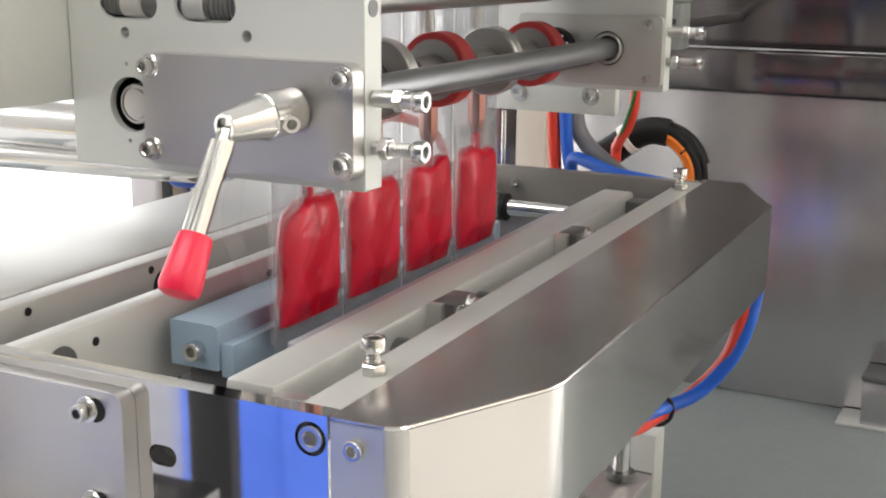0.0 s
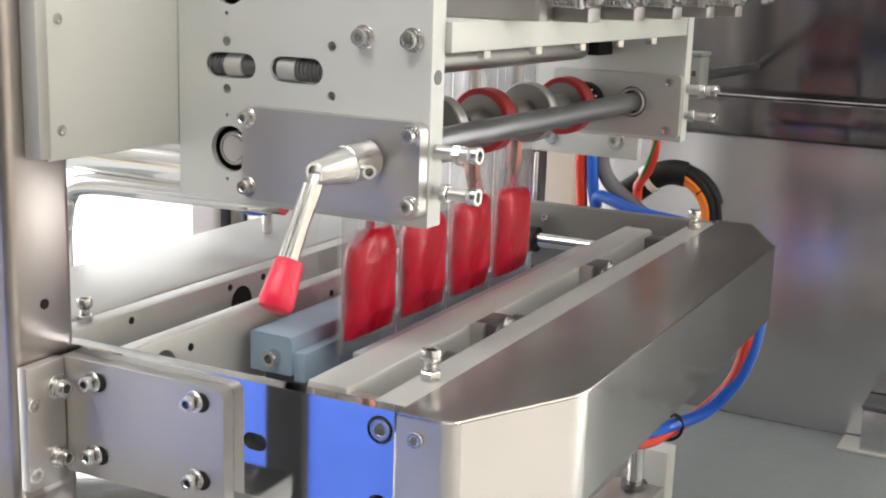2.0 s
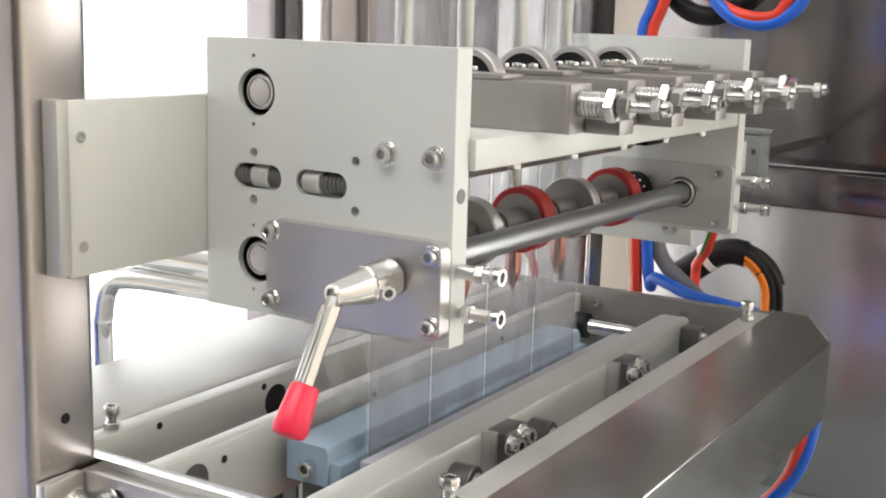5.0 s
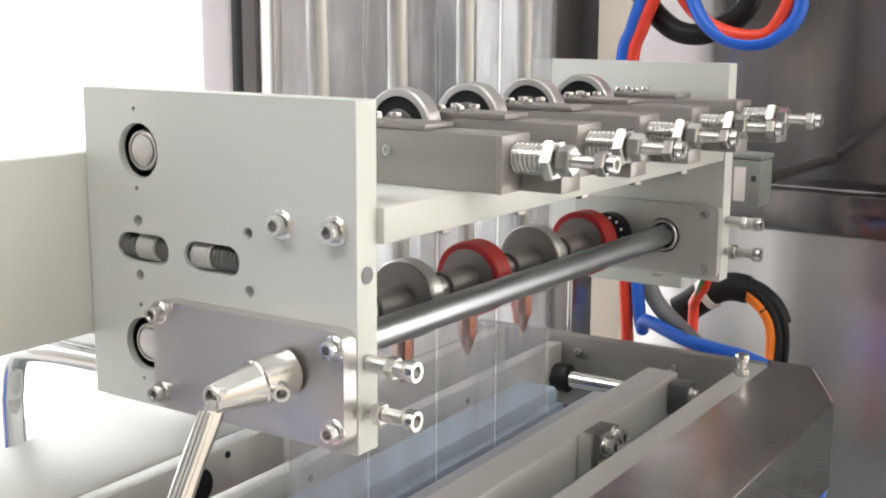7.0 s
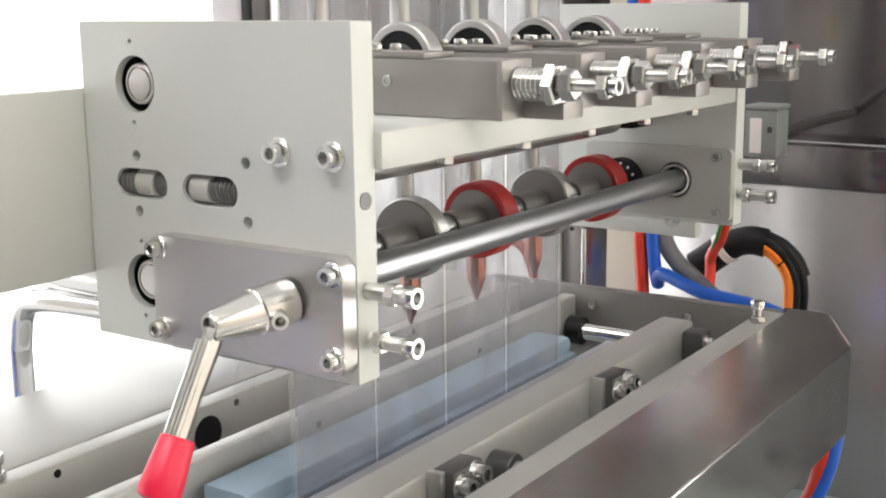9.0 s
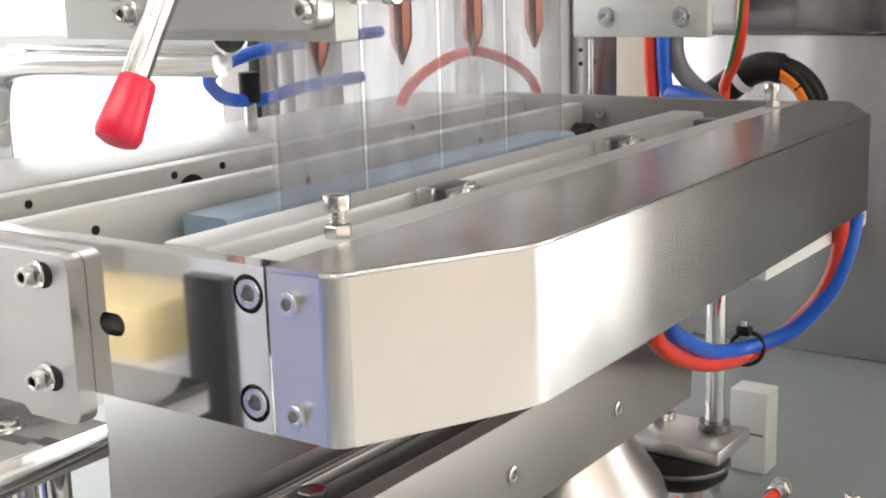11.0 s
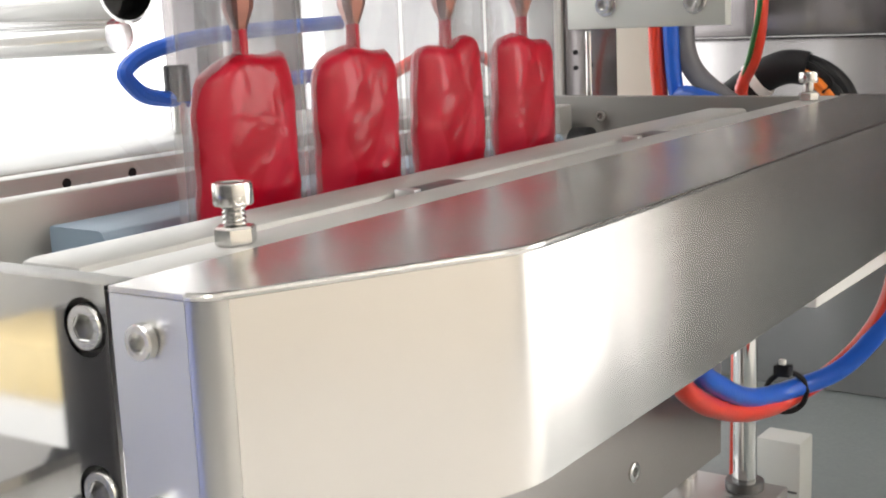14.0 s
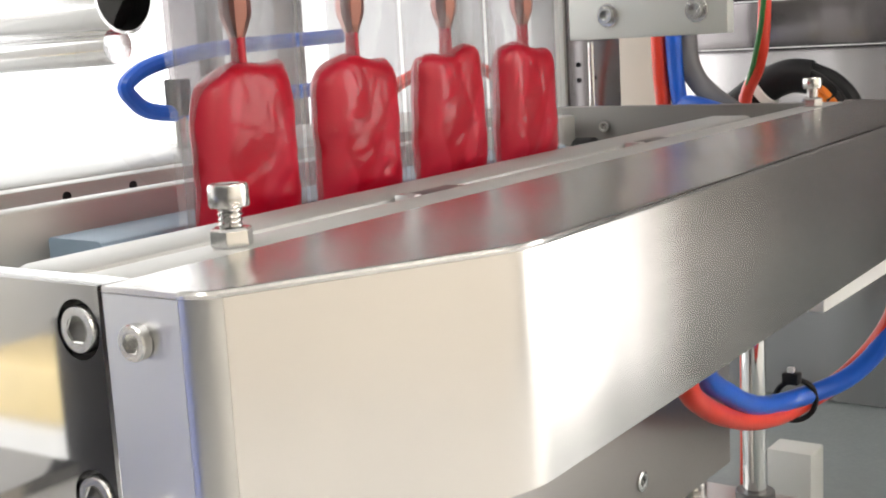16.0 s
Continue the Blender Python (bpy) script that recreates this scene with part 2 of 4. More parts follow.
def lathe(profile, p=(0, 0, 0), d=(0, 0, 1), seg=28, bm=None):
    """A turned body: profile rows of (radius, height) along the axis d from p."""
    bm = bm or bmesh.new()
    m = Matrix.Translation(p) @ frame_to(d)
    rings = []
    for r, h in profile:
        if r < 1e-6:
            rings.append([bm.verts.new(m @ Vector((0, 0, h)))])
        else:
            rings.append([bm.verts.new(m @ Vector((r * math.cos(2 * math.pi * k / seg), r * math.sin(2 * math.pi * k / seg), h))) for k in range(seg)])
    for a, c in zip(rings, rings[1:]):
        for k in range(seg):
            q = [a[k % len(a)], a[(k + 1) % len(a)], c[(k + 1) % len(c)], c[k % len(c)]]
            q = list(dict.fromkeys(q))
            if len(q) > 2:
                f = bm.faces.new(q)
                f.smooth = True
    return bm


def rod(p0, p1, r, seg=28, bm=None, bev=0.0006):
    h = (Vector(p1) - Vector(p0)).length
    return lathe([(0, 0), (r - bev, 0), (r, bev), (r, h - bev), (r - bev, h), (0, h)], p0, Vector(p1) - Vector(p0), seg, bm)


def arc_pts(cx, cz, r, a0, a1, n):
    return [(cx + r * math.cos(radians(a0 + (a1 - a0) * k / n)), cz + r * math.sin(radians(a0 + (a1 - a0) * k / n))) for k in range(n + 1)]


def circle(cx, cz, r, n=28):
    return arc_pts(cx, cz, r, 0, 360, n)[:-1]


def slot_loop(x0, x1, cz, r):
    return arc_pts(x1 - r, cz, r, -90, 90, 10) + arc_pts(x0 + r, cz, r, 90, 270, 10)


def rounded(x0, x1, z0, z1, r, n=6):
    return arc_pts(x1 - r, z1 - r, r, 0, 90, n) + arc_pts(x0 + r, z1 - r, r, 90, 180, n) + arc_pts(x0 + r, z0 + r, r, 180, 270, n) + arc_pts(x1 - r, z0 + r, r, 270, 360, n)


def plate(outer, holes, to3, thick):
    """A plate with real holes. to3 turns the outline's (u, v) into a place; thick is the vector through it."""
    bm = bmesh.new()
    edges = []
    for loop in [outer, *holes]:
        vs = [bm.verts.new(to3(u, v)) for u, v in loop]
        edges += [bm.edges.new((vs[k], vs[(k + 1) % len(vs)])) for k in range(len(vs))]
    faces = [g for g in bmesh.ops.triangle_fill(bm, use_beauty=True, edges=edges)["geom"] if isinstance(g, bmesh.types.BMFace)]
    ext = bmesh.ops.extrude_face_region(bm, geom=faces)["geom"]
    bmesh.ops.translate(bm, verts=[g for g in ext if isinstance(g, bmesh.types.BMVert)], vec=Vector(thick))
    bmesh.ops.recalc_face_normals(bm, faces=bm.faces)
    return bm


def mesh_of(bm, name, material):
    me = bpy.data.meshes.new(name)
    bm.to_mesh(me)
    bm.free()
    me.set_sharp_from_angle(angle=radians(32))
    me.materials.append(material)
    return me


def thing(name, base, label, category, group="", kind="", turn=None):
    ob = new(name)
    ob.empty_display_size = 0.01
    ob.matrix_world = (turn or Matrix()) @ Matrix.Translation(base)
    ob["base"] = base
    return tagged(ob, label, category, group, kind)


def part(name, bm, material, parent, label=""):
    """One mesh under a thing or a part, given in the place's own metres."""
    root = parent
    while root.parent:
        root = root.parent
    bmesh.ops.translate(bm, verts=bm.verts, vec=-Vector(root["base"]))
    ob = new(name, mesh_of(bm, name, material))
    ob.parent = parent
    return tagged(ob, label)


def solo(name, bm, material, base, label, category, group="", kind="", turn=None):
    """A thing that is a single mesh."""
    bmesh.ops.translate(bm, verts=bm.verts, vec=-Vector(base))
    ob = new(name, mesh_of(bm, name, material))
    ob.matrix_world = (turn or Matrix()) @ Matrix.Translation(base)
    return tagged(ob, label, category, group, kind)


BOLTS = {}


def bolt(parent, p, d=(0, -1, 0), r=0.005, h=0.006, washer=True, name="bolt", spin=0.0):
    """A socket-head bolt whose washer lies on the surface at p, its head along d."""
    key = (r, h, washer)
    if key not in BOLTS:
        bm = bmesh.new()
        w = r * 0.22 if washer else 0
        if washer:
            lathe([(0, 0), (r * 1.45, 0), (r * 1.45, w * 0.7), (r * 1.38, w), (r * 0.6, w)], bm=bm, seg=24)
        lathe([(r * 0.95, w), (r, w + h * 0.08), (r, w + h * 0.86), (r * 0.93, w + h), (r * 0.60, w + h)], bm=bm, seg=24)
        lathe([(r * 0.62, w + h), (r * 0.56, w + h * 0.96), (r * 0.54, w + h * 0.12), (0, w + h * 0.10)], bm=bm, seg=6)
        BOLTS[key] = mesh_of(bm, "bolt", CHROME)
    root = parent
    while root.parent:
        root = root.parent
    ob = new(name, BOLTS[key])
    ob.parent = parent
    ob.matrix_basis = Matrix.Translation(Vector(p) - Vector(root["base"])) @ frame_to(d) @ pose(0, 0, 0, 0, 0, spin)
    return ob


HEXES = {}


def hexnut(parent, p, d, r, h, name="nut", spin=0.0):
    key = (r, h)
    if key not in HEXES:
        bm = lathe([(0, 0), (r * 0.9, 0), (r, h * 0.12), (r, h * 0.88), (r * 0.9, h), (0, h)], seg=6)
        for f in bm.faces:
            f.smooth = False
        HEXES[key] = mesh_of(bm, "nut", CHROME)
    root = parent
    while root.parent:
        root = root.parent
    ob = new(name, HEXES[key])
    ob.parent = parent
    ob.matrix_basis = Matrix.Translation(Vector(p) - Vector(root["base"])) @ frame_to(d) @ pose(0, 0, 0, 0, 0, spin)
    return ob


def thread(p0, p1, r, pitch=0.0015, seg=20):
    """A threaded shank with a ridge to every turn."""
    h = (Vector(p1) - Vector(p0)).length
    rows, k = [(0, 0)], 0
    while k * pitch < h:
        rows += [(r * 0.80, k * pitch), (r, min(h, (k + 0.35) * pitch)), (r, min(h, (k + 0.65) * pitch))]
        k += 1
    rows += [(r * 0.84, h), (0, h)]
    return lathe(rows, p0, Vector(p1) - Vector(p0), seg)


def tube(pts, r, seg=12, bm=None):
    """A round hose along a smooth line through the points."""
    bm = bm or bmesh.new()
    P = [Vector(p) for p in pts]
    line = []
    for k in range(len(P) - 1):
        a, b_, c, d = P[max(k - 1, 0)], P[k], P[k + 1], P[min(k + 2, len(P) - 1)]
        for s in range(8):
            u = s / 8
            line.append(0.5 * (2 * b_ + (c - a) * u + (2 * a - 5 * b_ + 4 * c - d) * u * u + (3 * b_ - a - 3 * c + d) * u ** 3))
    line.append(P[-1])
    rings, up = [], Vector((0.3, 0.2, 1)).normalized()
    for k, p in enumerate(line):
        t = (line[min(k + 1, len(line) - 1)] - line[max(k - 1, 0)]).normalized()
        up = (up - t * up.dot(t)).normalized()
        w = t.cross(up)
        rings.append([bm.verts.new(p + r * (math.cos(2 * math.pi * j / seg) * up + math.sin(2 * math.pi * j / seg) * w)) for j in range(seg)])
    for a, c in zip(rings, rings[1:]):
        for j in range(seg):
            bm.faces.new((a[j], a[(j + 1) % seg], c[(j + 1) % seg], c[j])).smooth = True
    bm.faces.new(rings[0][::-1]), bm.faces.new(rings[-1])
    return bm


XZ = lambda y: (lambda u, v: (u, y, v))
YZ = lambda x: (lambda u, v: (x, u, v))
XY = lambda z: (lambda u, v: (u, v, z))
LOW = Matrix.Translation((-0.186, 0.354, 0)) @ pose(0, 0, 0, 0, 0, 1.5) @ Matrix.Translation((0.186, -0.354, 0))

# ---- the hall ----
solo("floor", box(-3.5, 3.5, -3.5, 4.0, -0.1, 0.0, 0), FLOOR, (0, 0, 0), "light grey painted hall floor", "floor", kind="structure")
solo("ceiling", box(-3.5, 3.5, -3.5, 4.0, 3.4, 3.5, 0), WHITE, (0, 0, 3.4), "plain white hall ceiling", "ceiling", kind="structure")
solo("wall_north", box(-3.5, 0.50, 4.0, 4.1, 0, 3.4, 0), WHITE, (0, 4, 0), "plain white hall wall", "wall", kind="structure")
solo("wall_return", box(0.50, 0.60, 2.7, 4.1, 0, 3.4, 0), WHITE, (0.55, 3.4, 0), "plain white short hall wall", "wall", kind="structure")
solo("wall_north_east", plate([(0.6, 0), (3.5, 0), (3.5, 3.4), (0.6, 3.4)], [[(0.92, 0.02), (2.9, 0.02), (2.9, 2.7), (0.92, 2.7)]], XZ(2.7), (0, 0.1, 0)), WHITE, (2, 2.7, 0), "white hall wall with a wide door opening", "wall", kind="structure")
solo("wall_south", box(-3.5, 3.5, -3.6, -3.5, 0, 3.4, 0), DIM_WALL, (0, -3.5, 0), "dim grey hall wall", "wall", kind="structure")
solo("wall_east", box(3.5, 3.6, -3.5, 4.0, 0, 3.4, 0), CREAM, (3.5, 0, 0), "cream painted hall wall", "wall", kind="structure")
solo("wall_west", plate([(-3.5, 0), (4.0, 0), (4.0, 3.4), (-3.5, 3.4)], [[(-1.2, 0.04), (3.9, 0.04), (3.9, 3.0), (-1.2, 3.0)]], YZ(-2.6), (-0.1, 0, 0)), WHITE, (-2.6, 0, 0), "white hall wall with a wide window opening", "wall", kind="structure")
solo("backdrop_west", box(-3.3, -3.25, -4.5, 6.0, -1.0, 4.5, 0), GLOW, (-3.3, 0.5, 0), "overexposed daylight outside the window", "backdrop", kind="structure")
solo("backdrop_north", box(0.62, 4.5, 3.4, 3.45, -1.0, 4.5, 0), GLOW_NORTH, (2, 3.4, 0), "overexposed daylight outside the window", "backdrop", kind="structure")

# a blue cabinet and a yellow bin behind the camera, mirrored in the polished end plate
bc = thing("blue_cabinet", (-1.19, -1.35, 0), "bright blue painted cabinet with two doors", "cabinet")
part("body", box(-1.44, -0.95, -1.60, -1.23, 0.0, 0.74, 0.004), BLACK, bc)
part("door", box(-1.44, -1.197, -1.2295, -1.20, 0.03, 0.73, 0.004), PANEL_BLUE, bc)
part("door", box(-1.193, -0.95, -1.2295, -1.20, 0.03, 0.73, 0.004), PANEL_BLUE, bc)
wc = thing("pale_cabinet", (-1.62, -1.4, 0), "pale blue painted cabinet behind the machine", "cabinet")
part("body", box(-1.80, -1.45, -1.60, -1.22, 0.0, 0.95, 0.004), PALE_BLUE, wc)
yb = thing("yellow_bin", (-2.20, -1.3, 0), "yellow plastic bin on a white pedestal", "bin")
part("bin", box(-2.46, -1.94, -1.45, -1.20, 0.30, 0.435, 0.012), PANEL_YELLOW, yb)
part("pedestal", box(-2.49, -1.915, -1.47, -1.18, 0.0, 0.298, 0.004), LABEL, yb)

wsb = thing("white_screen", (-2.215, -1.66, 0), "white painted screen behind the yellow bin", "screen")
part("board", box(-2.49, -1.94, -1.68, -1.655, 0.06, 1.15, 0.003), LABEL, wsb)
for x in (-2.44, -1.99):
    part("leg", box(x - 0.015, x + 0.015, -1.76, -1.58, 0.0, 0.0598, 0.003), DARK_STEEL, wsb)

# unseen tall lockers added along back wall, mirrored as upright bands in steel cabinet
for x0, x1, mat, tint in ((-2.60, -2.08, DARK_PAINT, "dark grey"), (-2.02, -1.80, GREY_PAINT, "grey"), (-1.56, -1.30, GREY_PAINT, "grey"), (-1.22, -0.80, DARK_PAINT, "dark grey")):
    tlk = thing("added_locker", ((x0 + x1) / 2, -3.3, 0), f"tall {tint} painted locker added unseen at the back wall for reflections", "locker", "tall lockers")
    part("body", box(x0, x1, -3.49, -3.12, 0.0, 2.3, 0.004), mat, tlk)
    part("door", box(x0 + 0.02, x1 - 0.02, -3.1198, -3.105, 0.05, 2.26, 0.003), mat, tlk)
    part("handle", box(x1 - 0.06, x1 - 0.045, -3.1048, -3.085, 1.0, 1.14, 0.003), CHROME, tlk)

# ---- the machine's base, cabinet and post ----
solo("machine_table", box(-1.0, 0.41, 0.2, 1.62, 0.60, 0.682, 0.004), TABLE, (0, 0.9, 0.60), "grey painted machine base plate with a smooth top", "machine base", kind="structure")
cab = thing("machine_cabinet", (-0.2, 1.6, 0.682), "tall brushed stainless steel cabinet wall with a level seam", "cabinet")
# Lower panel painted lighter, upper ones darker, for the light they mirror.
part("lower_panel", box(-0.60, 0.38, 1.50, 1.56, 0.682, 1.078, 0.003), CABINET_LIT, cab)
part("band", box(-0.60, 0.38, 1.485, 1.56, 1.080, 1.130, 0.003), CABINET_DARK, cab, "steel band that stands a little proud")
part("upper_panel", box(-0.60, 0.38, 1.51, 1.56, 1.132, 2.1, 0.003), CABINET_DARK, cab)

post = thing("machine_post", (-0.45, 0.33, 0.0), "square brushed steel post of the machine frame", "post")
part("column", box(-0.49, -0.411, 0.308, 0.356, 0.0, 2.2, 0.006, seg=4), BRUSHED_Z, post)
for z in (1.082, 1.196):
    part("bore", lathe([(0, 0), (0.0032, 0), (0.0032, 0.0004), (0, 0.0004)], (-0.411, 0.332, z), (1, 0, 0), 16), BLACK, post)

fp_ = thing("front_post", (-0.327, 0.241, 0.6822), "short flat dark painted post on the base plate", "post")
part("column", box(-0.3390, -0.3100, 0.236, 0.246, 0.6902, 1.012, 0.002), DARK_PAINT, fp_)
part("foot", box(-0.355, -0.300, 0.222, 0.260, 0.6822, 0.6900, 0.002), DARK_STEEL, fp_)

# ---- the upper head: two side plates and all between them ----
head = thing("side_plate", (-0.31, 0.4475, 1.131), "light grey blasted aluminium side plate with slots and bearings", "side plate")
holes = [circle(-0.361, 1.2685, 0.0145), circle(-0.361, 1.166, 0.0145), slot_loop(-0.379, -0.341, 1.2175, 0.0078), slot_loop(-0.330, -0.292, 1.2175, 0.0078)]
holes += [circle(x, z, 0.0030, 14) for x, z in ((-0.363, 1.232), (-0.363, 1.203), (-0.286, 1.233), (-0.286, 1.204))]
holes += [circle(x, z, 0.0012, 10) for x, z in ((-0.363, 1.290), (-0.363, 1.249), (-0.363, 1.187), (-0.363, 1.147))]
plate_body = part("plate", plate(rounded(-0.401, -0.219, 1.133, 1.300, 0.001), holes, XZ(0.440), (0, 0.015, 0)), ALU, head)
for z in (1.2685, 1.166):
    br_ = part("bearing", lathe([(0.0140, -0.004), (0.0140, -0.013), (0.0115, -0.013), (0.0115, -0.011), (0, -0.011)], (-0.361, 0.440, z), (0, -1, 0)), BLACK, head, "black bearing seal in a bore")
    bm = lathe([(0.0105, 0.0), (0.0105, 0.0085), (0.0098, 0.009), (0.0090, 0.009), (0.0088, 0.0078), (0.0080, 0.0078), (0.0078, 0.009), (0, 0.009)], (-0.361, 0.452, z), (0, -1, 0))
    for f in bm.faces:
        f.smooth = False
    part("shaft_end", bm, SATIN, br_, "turned steel shaft end")
for x0, x1 in ((-0.379, -0.341), (-0.330, -0.292)):
    sp = part("adjuster_block", rod((x0 - 0.004, 0.449, 1.2175), (x1 + 0.004, 0.449, 1.2175), 0.0070), DARK_STEEL, head, "dark spring in a slot")
    c = x0 + (0.015 if x0 < -0.35 else 0.006)
    part("stud", rod((c - 0.002, 0.447, 1.2175), (c + 0.011, 0.447, 1.2175), 0.0072), ALU_WARM, sp)
    a, e = (x0 - 0.002, c - 0.0022) if x0 < -0.35 else (c + 0.0112, x1 + 0.002)
    part("spring", thread((a, 0.4475, 1.2175), (e, 0.4475, 1.2175), 0.0070, 0.0030), DARK_STEEL, sp)
for x in (-0.264, -0.2315):
    bolt(head, (x, 0.440, 1.2395), r=0.0050, h=0.006)

part("edge_bore", lathe([(0, 0), (0.0042, 0), (0.0042, 0.0004), (0, 0.0004)], (-0.219, 0.4475, 1.219), (1, 0, 0), 20), DARK_STEEL, head)

hp = thing("handle_plate", (-0.28, 0.435, 1.138), "satin steel plate bolted on the side plate", "plate")
part("plate", plate(rounded(-0.344, -0.2195, 1.1385, 1.1945, 0.0065, 8), [], XZ(0.430), (0, 0.0098, 0)), SATIN, hp)
for x, z in ((-0.339, 1.188), (-0.2250, 1.1870), (-0.339, 1.146), (-0.2250, 1.1470)):
    bolt(hp, (x, 0.430, z), r=0.0042, h=0.0055, spin=x * 4000)

lev = thing("clamping_lever", (-0.256, 0.430, 1.171), "chrome clamping lever with a red plastic grip", "lever")
hub_a, hub_b = Vector((-0.253, 0.4295, 1.1715)), Vector((-0.2600, 0.3865, 1.1675))
part("hub", lathe([(0, 0), (0.0112, 0), (0.0112, 0.0195), (0.0106, 0.0200), (0.0102, 0.0212), (0.0068, 0.0435), (0.0062, 0.0442), (0.0046, 0.0442), (0.0044, 0.0415), (0, 0.0415)], hub_a, hub_b - hub_a), CHROME, lev)
bolt(lev, (-0.2455, 0.4150, 1.168), (0.75, -0.62, -0.1), r=0.0042, h=0.007, washer=False)
arm = bmesh.new()
a0, way = Vector((-0.2610, 0.391, 1.1660)), Vector((-0.0002, -0.0330, -0.0560)).normalized()
lathe([(0, 0), (0.0046, 0.001), (0.0050, 0.010), (0.0042, 0.030), (0.0048, 0.056), (0, 0.056)], a0, way, 8, arm)
for f in arm.faces:
    f.smooth = False
for k in (-1, 1):
    lathe([(0, 0.006), (0.0016, 0.007), (0.0019, 0.030), (0.0017, 0.052), (0, 0.053)], a0 + Vector((0.0026 * k, -0.0040, 0.0022)), way, 8, arm)
part("arm", arm, CHROME, lev, "fluted chrome arm")
part("grip", lathe([(0, 0), (0.0072, 0.0002), (0.0080, 0.0015), (0.0096, 0.020), (0.0099, 0.0245), (0.0088, 0.0275), (0.0060, 0.0288), (0, 0.0292)], a0 + way * 0.0505, way, 24), RED_PLASTIC, lev, "bright red plastic grip")

far = thing("side_plate", (-0.30, 0.8875, 1.131), "light grey aluminium side plate at the far end of the rollers", "side plate")
part("plate", plate(rounded(-0.401, -0.214, 1.140, 1.304, 0.001), [circle(-0.259, 1.1725, 0.0148)], XZ(0.880), (0, 0.015, 0)), ALU, far)
inner = part("cover_plate", plate(rounded(-0.335, -0.2145, 1.144, 1.198, 0.004), [circle(-0.259, 1.1725, 0.0136)], XZ(0.874), (0, 0.006, 0)), ALU_WARM, far)
part("bush", lathe([(0.0100, 0.006), (0.0100, -0.0015), (0.0108, -0.0022), (0.0117, -0.0022), (0.0122, -0.0015), (0.0122, 0.006)], (-0.259, 0.874, 1.1725), (0, 1, 0)), SATIN_BRIGHT, far, "bright steel bush")
part("bush_gap", lathe([(0.0080, 0.003), (0.0145, 0.003)], (-0.259, 0.874, 1.1725), (0, 1, 0)), BLACK, far)
for z in (1.192, 1.150):
    bolt(far, (-0.225, 0.874, z), r=0.0036, h=0.0045, washer=False)

bar = thing("cross_bar", (-0.24, 0.667, 1.233), "white-grey aluminium cross bar between the side plates", "bar")
part("bar", box(-0.300, -0.215, 0.4555, 0.8795, 1.2325, 1.2500, 0.0008), ALU, bar)
for k in range(5):
    y = 0.535 + k * 0.078
    hexnut(bar, (-0.235, y, 1.2325), (0, 0, -1), 0.0048, 0.0075)

gr = thing("guide_rod", (-0.258, 0.667, 1.172), "polished steel guide rod between the side plates", "rod")
part("rod", rod((-0.258, 0.4555, 1.1725), (-0.258, 0.884, 1.1725), 0.0082), ROD_STEEL, gr)

for y0, zs in ((0.4475, (1.177, 1.1535)), (0.8875, (1.186, 1.163))):
    for k, z in enumerate(zs):
        adj = thing("adjusting_bolt", (-0.219, y0, z), "bright adjusting bolt with a lock nut in the plate's edge", "bolt", "adjusting bolts of the side plates")
        xe = -0.2185 if y0 < 0.6 else -0.2135
        part("shank", rod((xe, y0, z), (xe + 0.024, y0, z), 0.0042) if k == 0 else thread((xe, y0, z), (xe + 0.024, y0, z), 0.0036), SATIN_BRIGHT, adj)
        hexnut(adj, (xe + (0.012 if k == 0 else 0.004), y0, z), (1, 0, 0), 0.0058, 0.005)
        bolt(adj, (xe + 0.022, y0, z), (1, 0, 0), r=0.0052, h=0.006, washer=False)

# rollers
SH = (-0.300, 1.170)
ro = thing("roller_shaft", (SH[0], 0.667, SH[1]), "steel roller shaft with red and steel wheels", "roller")
part("shaft", rod((SH[0], 0.456, SH[1]), (SH[0], 0.879, SH[1]), 0.0077), SATIN_BRIGHT, ro)


def wheel(y, w, r, mat, red):
    face, a = (r - 0.0044, 0.0) if red else (r - 0.0014, w * 0.3)
    bm = lathe([(0.0082, 0.0), (face, 0), (face, a), (r - 0.0044, a), (r - 0.0044, w), (0.0082, w)], (SH[0], y - w / 2, SH[1]), (0, 1, 0), 48)
    core = part("disc", bm, ROLLER, ro)
    part("tyre" if red else "rim", lathe([(r - 0.0046, a), (r - 0.0010, a - 0.0003), (r, a + 0.0008), (r, w + 0.003), (r - 0.0008, w + 0.0036), (r - 0.0046, w + 0.0036)], (SH[0], y - w / 2, SH[1]), (0, 1, 0), 48), mat, core)
    part("hub_sleeve", lathe([(0.0078, -0.030), (0.0098, -0.030), (0.0102, -0.0295), (0.0102, -0.0002)], (SH[0], y - w / 2, SH[1]), (0, 1, 0), 28), ROLLER, core)
    part("groove_ring", lathe([(0.0079, -0.0309), (0.0099, -0.0309), (0.0099, -0.0303), (0.0079, -0.0303)], (SH[0], y - w / 2, SH[1]), (0, 1, 0), 28), DARK_STEEL, core)


for y, red in ((0.590, False), (0.666, True), (0.743, False), (0.820, True)):
    wheel(y, 0.013 if red else 0.008, 0.0245, RED_RUBBER if red else SATIN_BRIGHT, red)
low = thing("lower_roller", (-0.292, 0.667, 1.150), "dark steel roller below the roller shaft", "roller")
part("roller", rod((-0.2755, 0.4556, 1.1660), (-0.2755, 0.8738, 1.1660), 0.0076), DARK_STEEL, low)
ush = thing("upper_guide_tube", (-0.300, 0.667, 1.2185), "grey steel guide tube under the cross bar", "tube")
part("tube", rod((-0.300, 0.4556, 1.2185), (-0.300, 0.846, 1.2185), 0.0100), SATIN, ush)
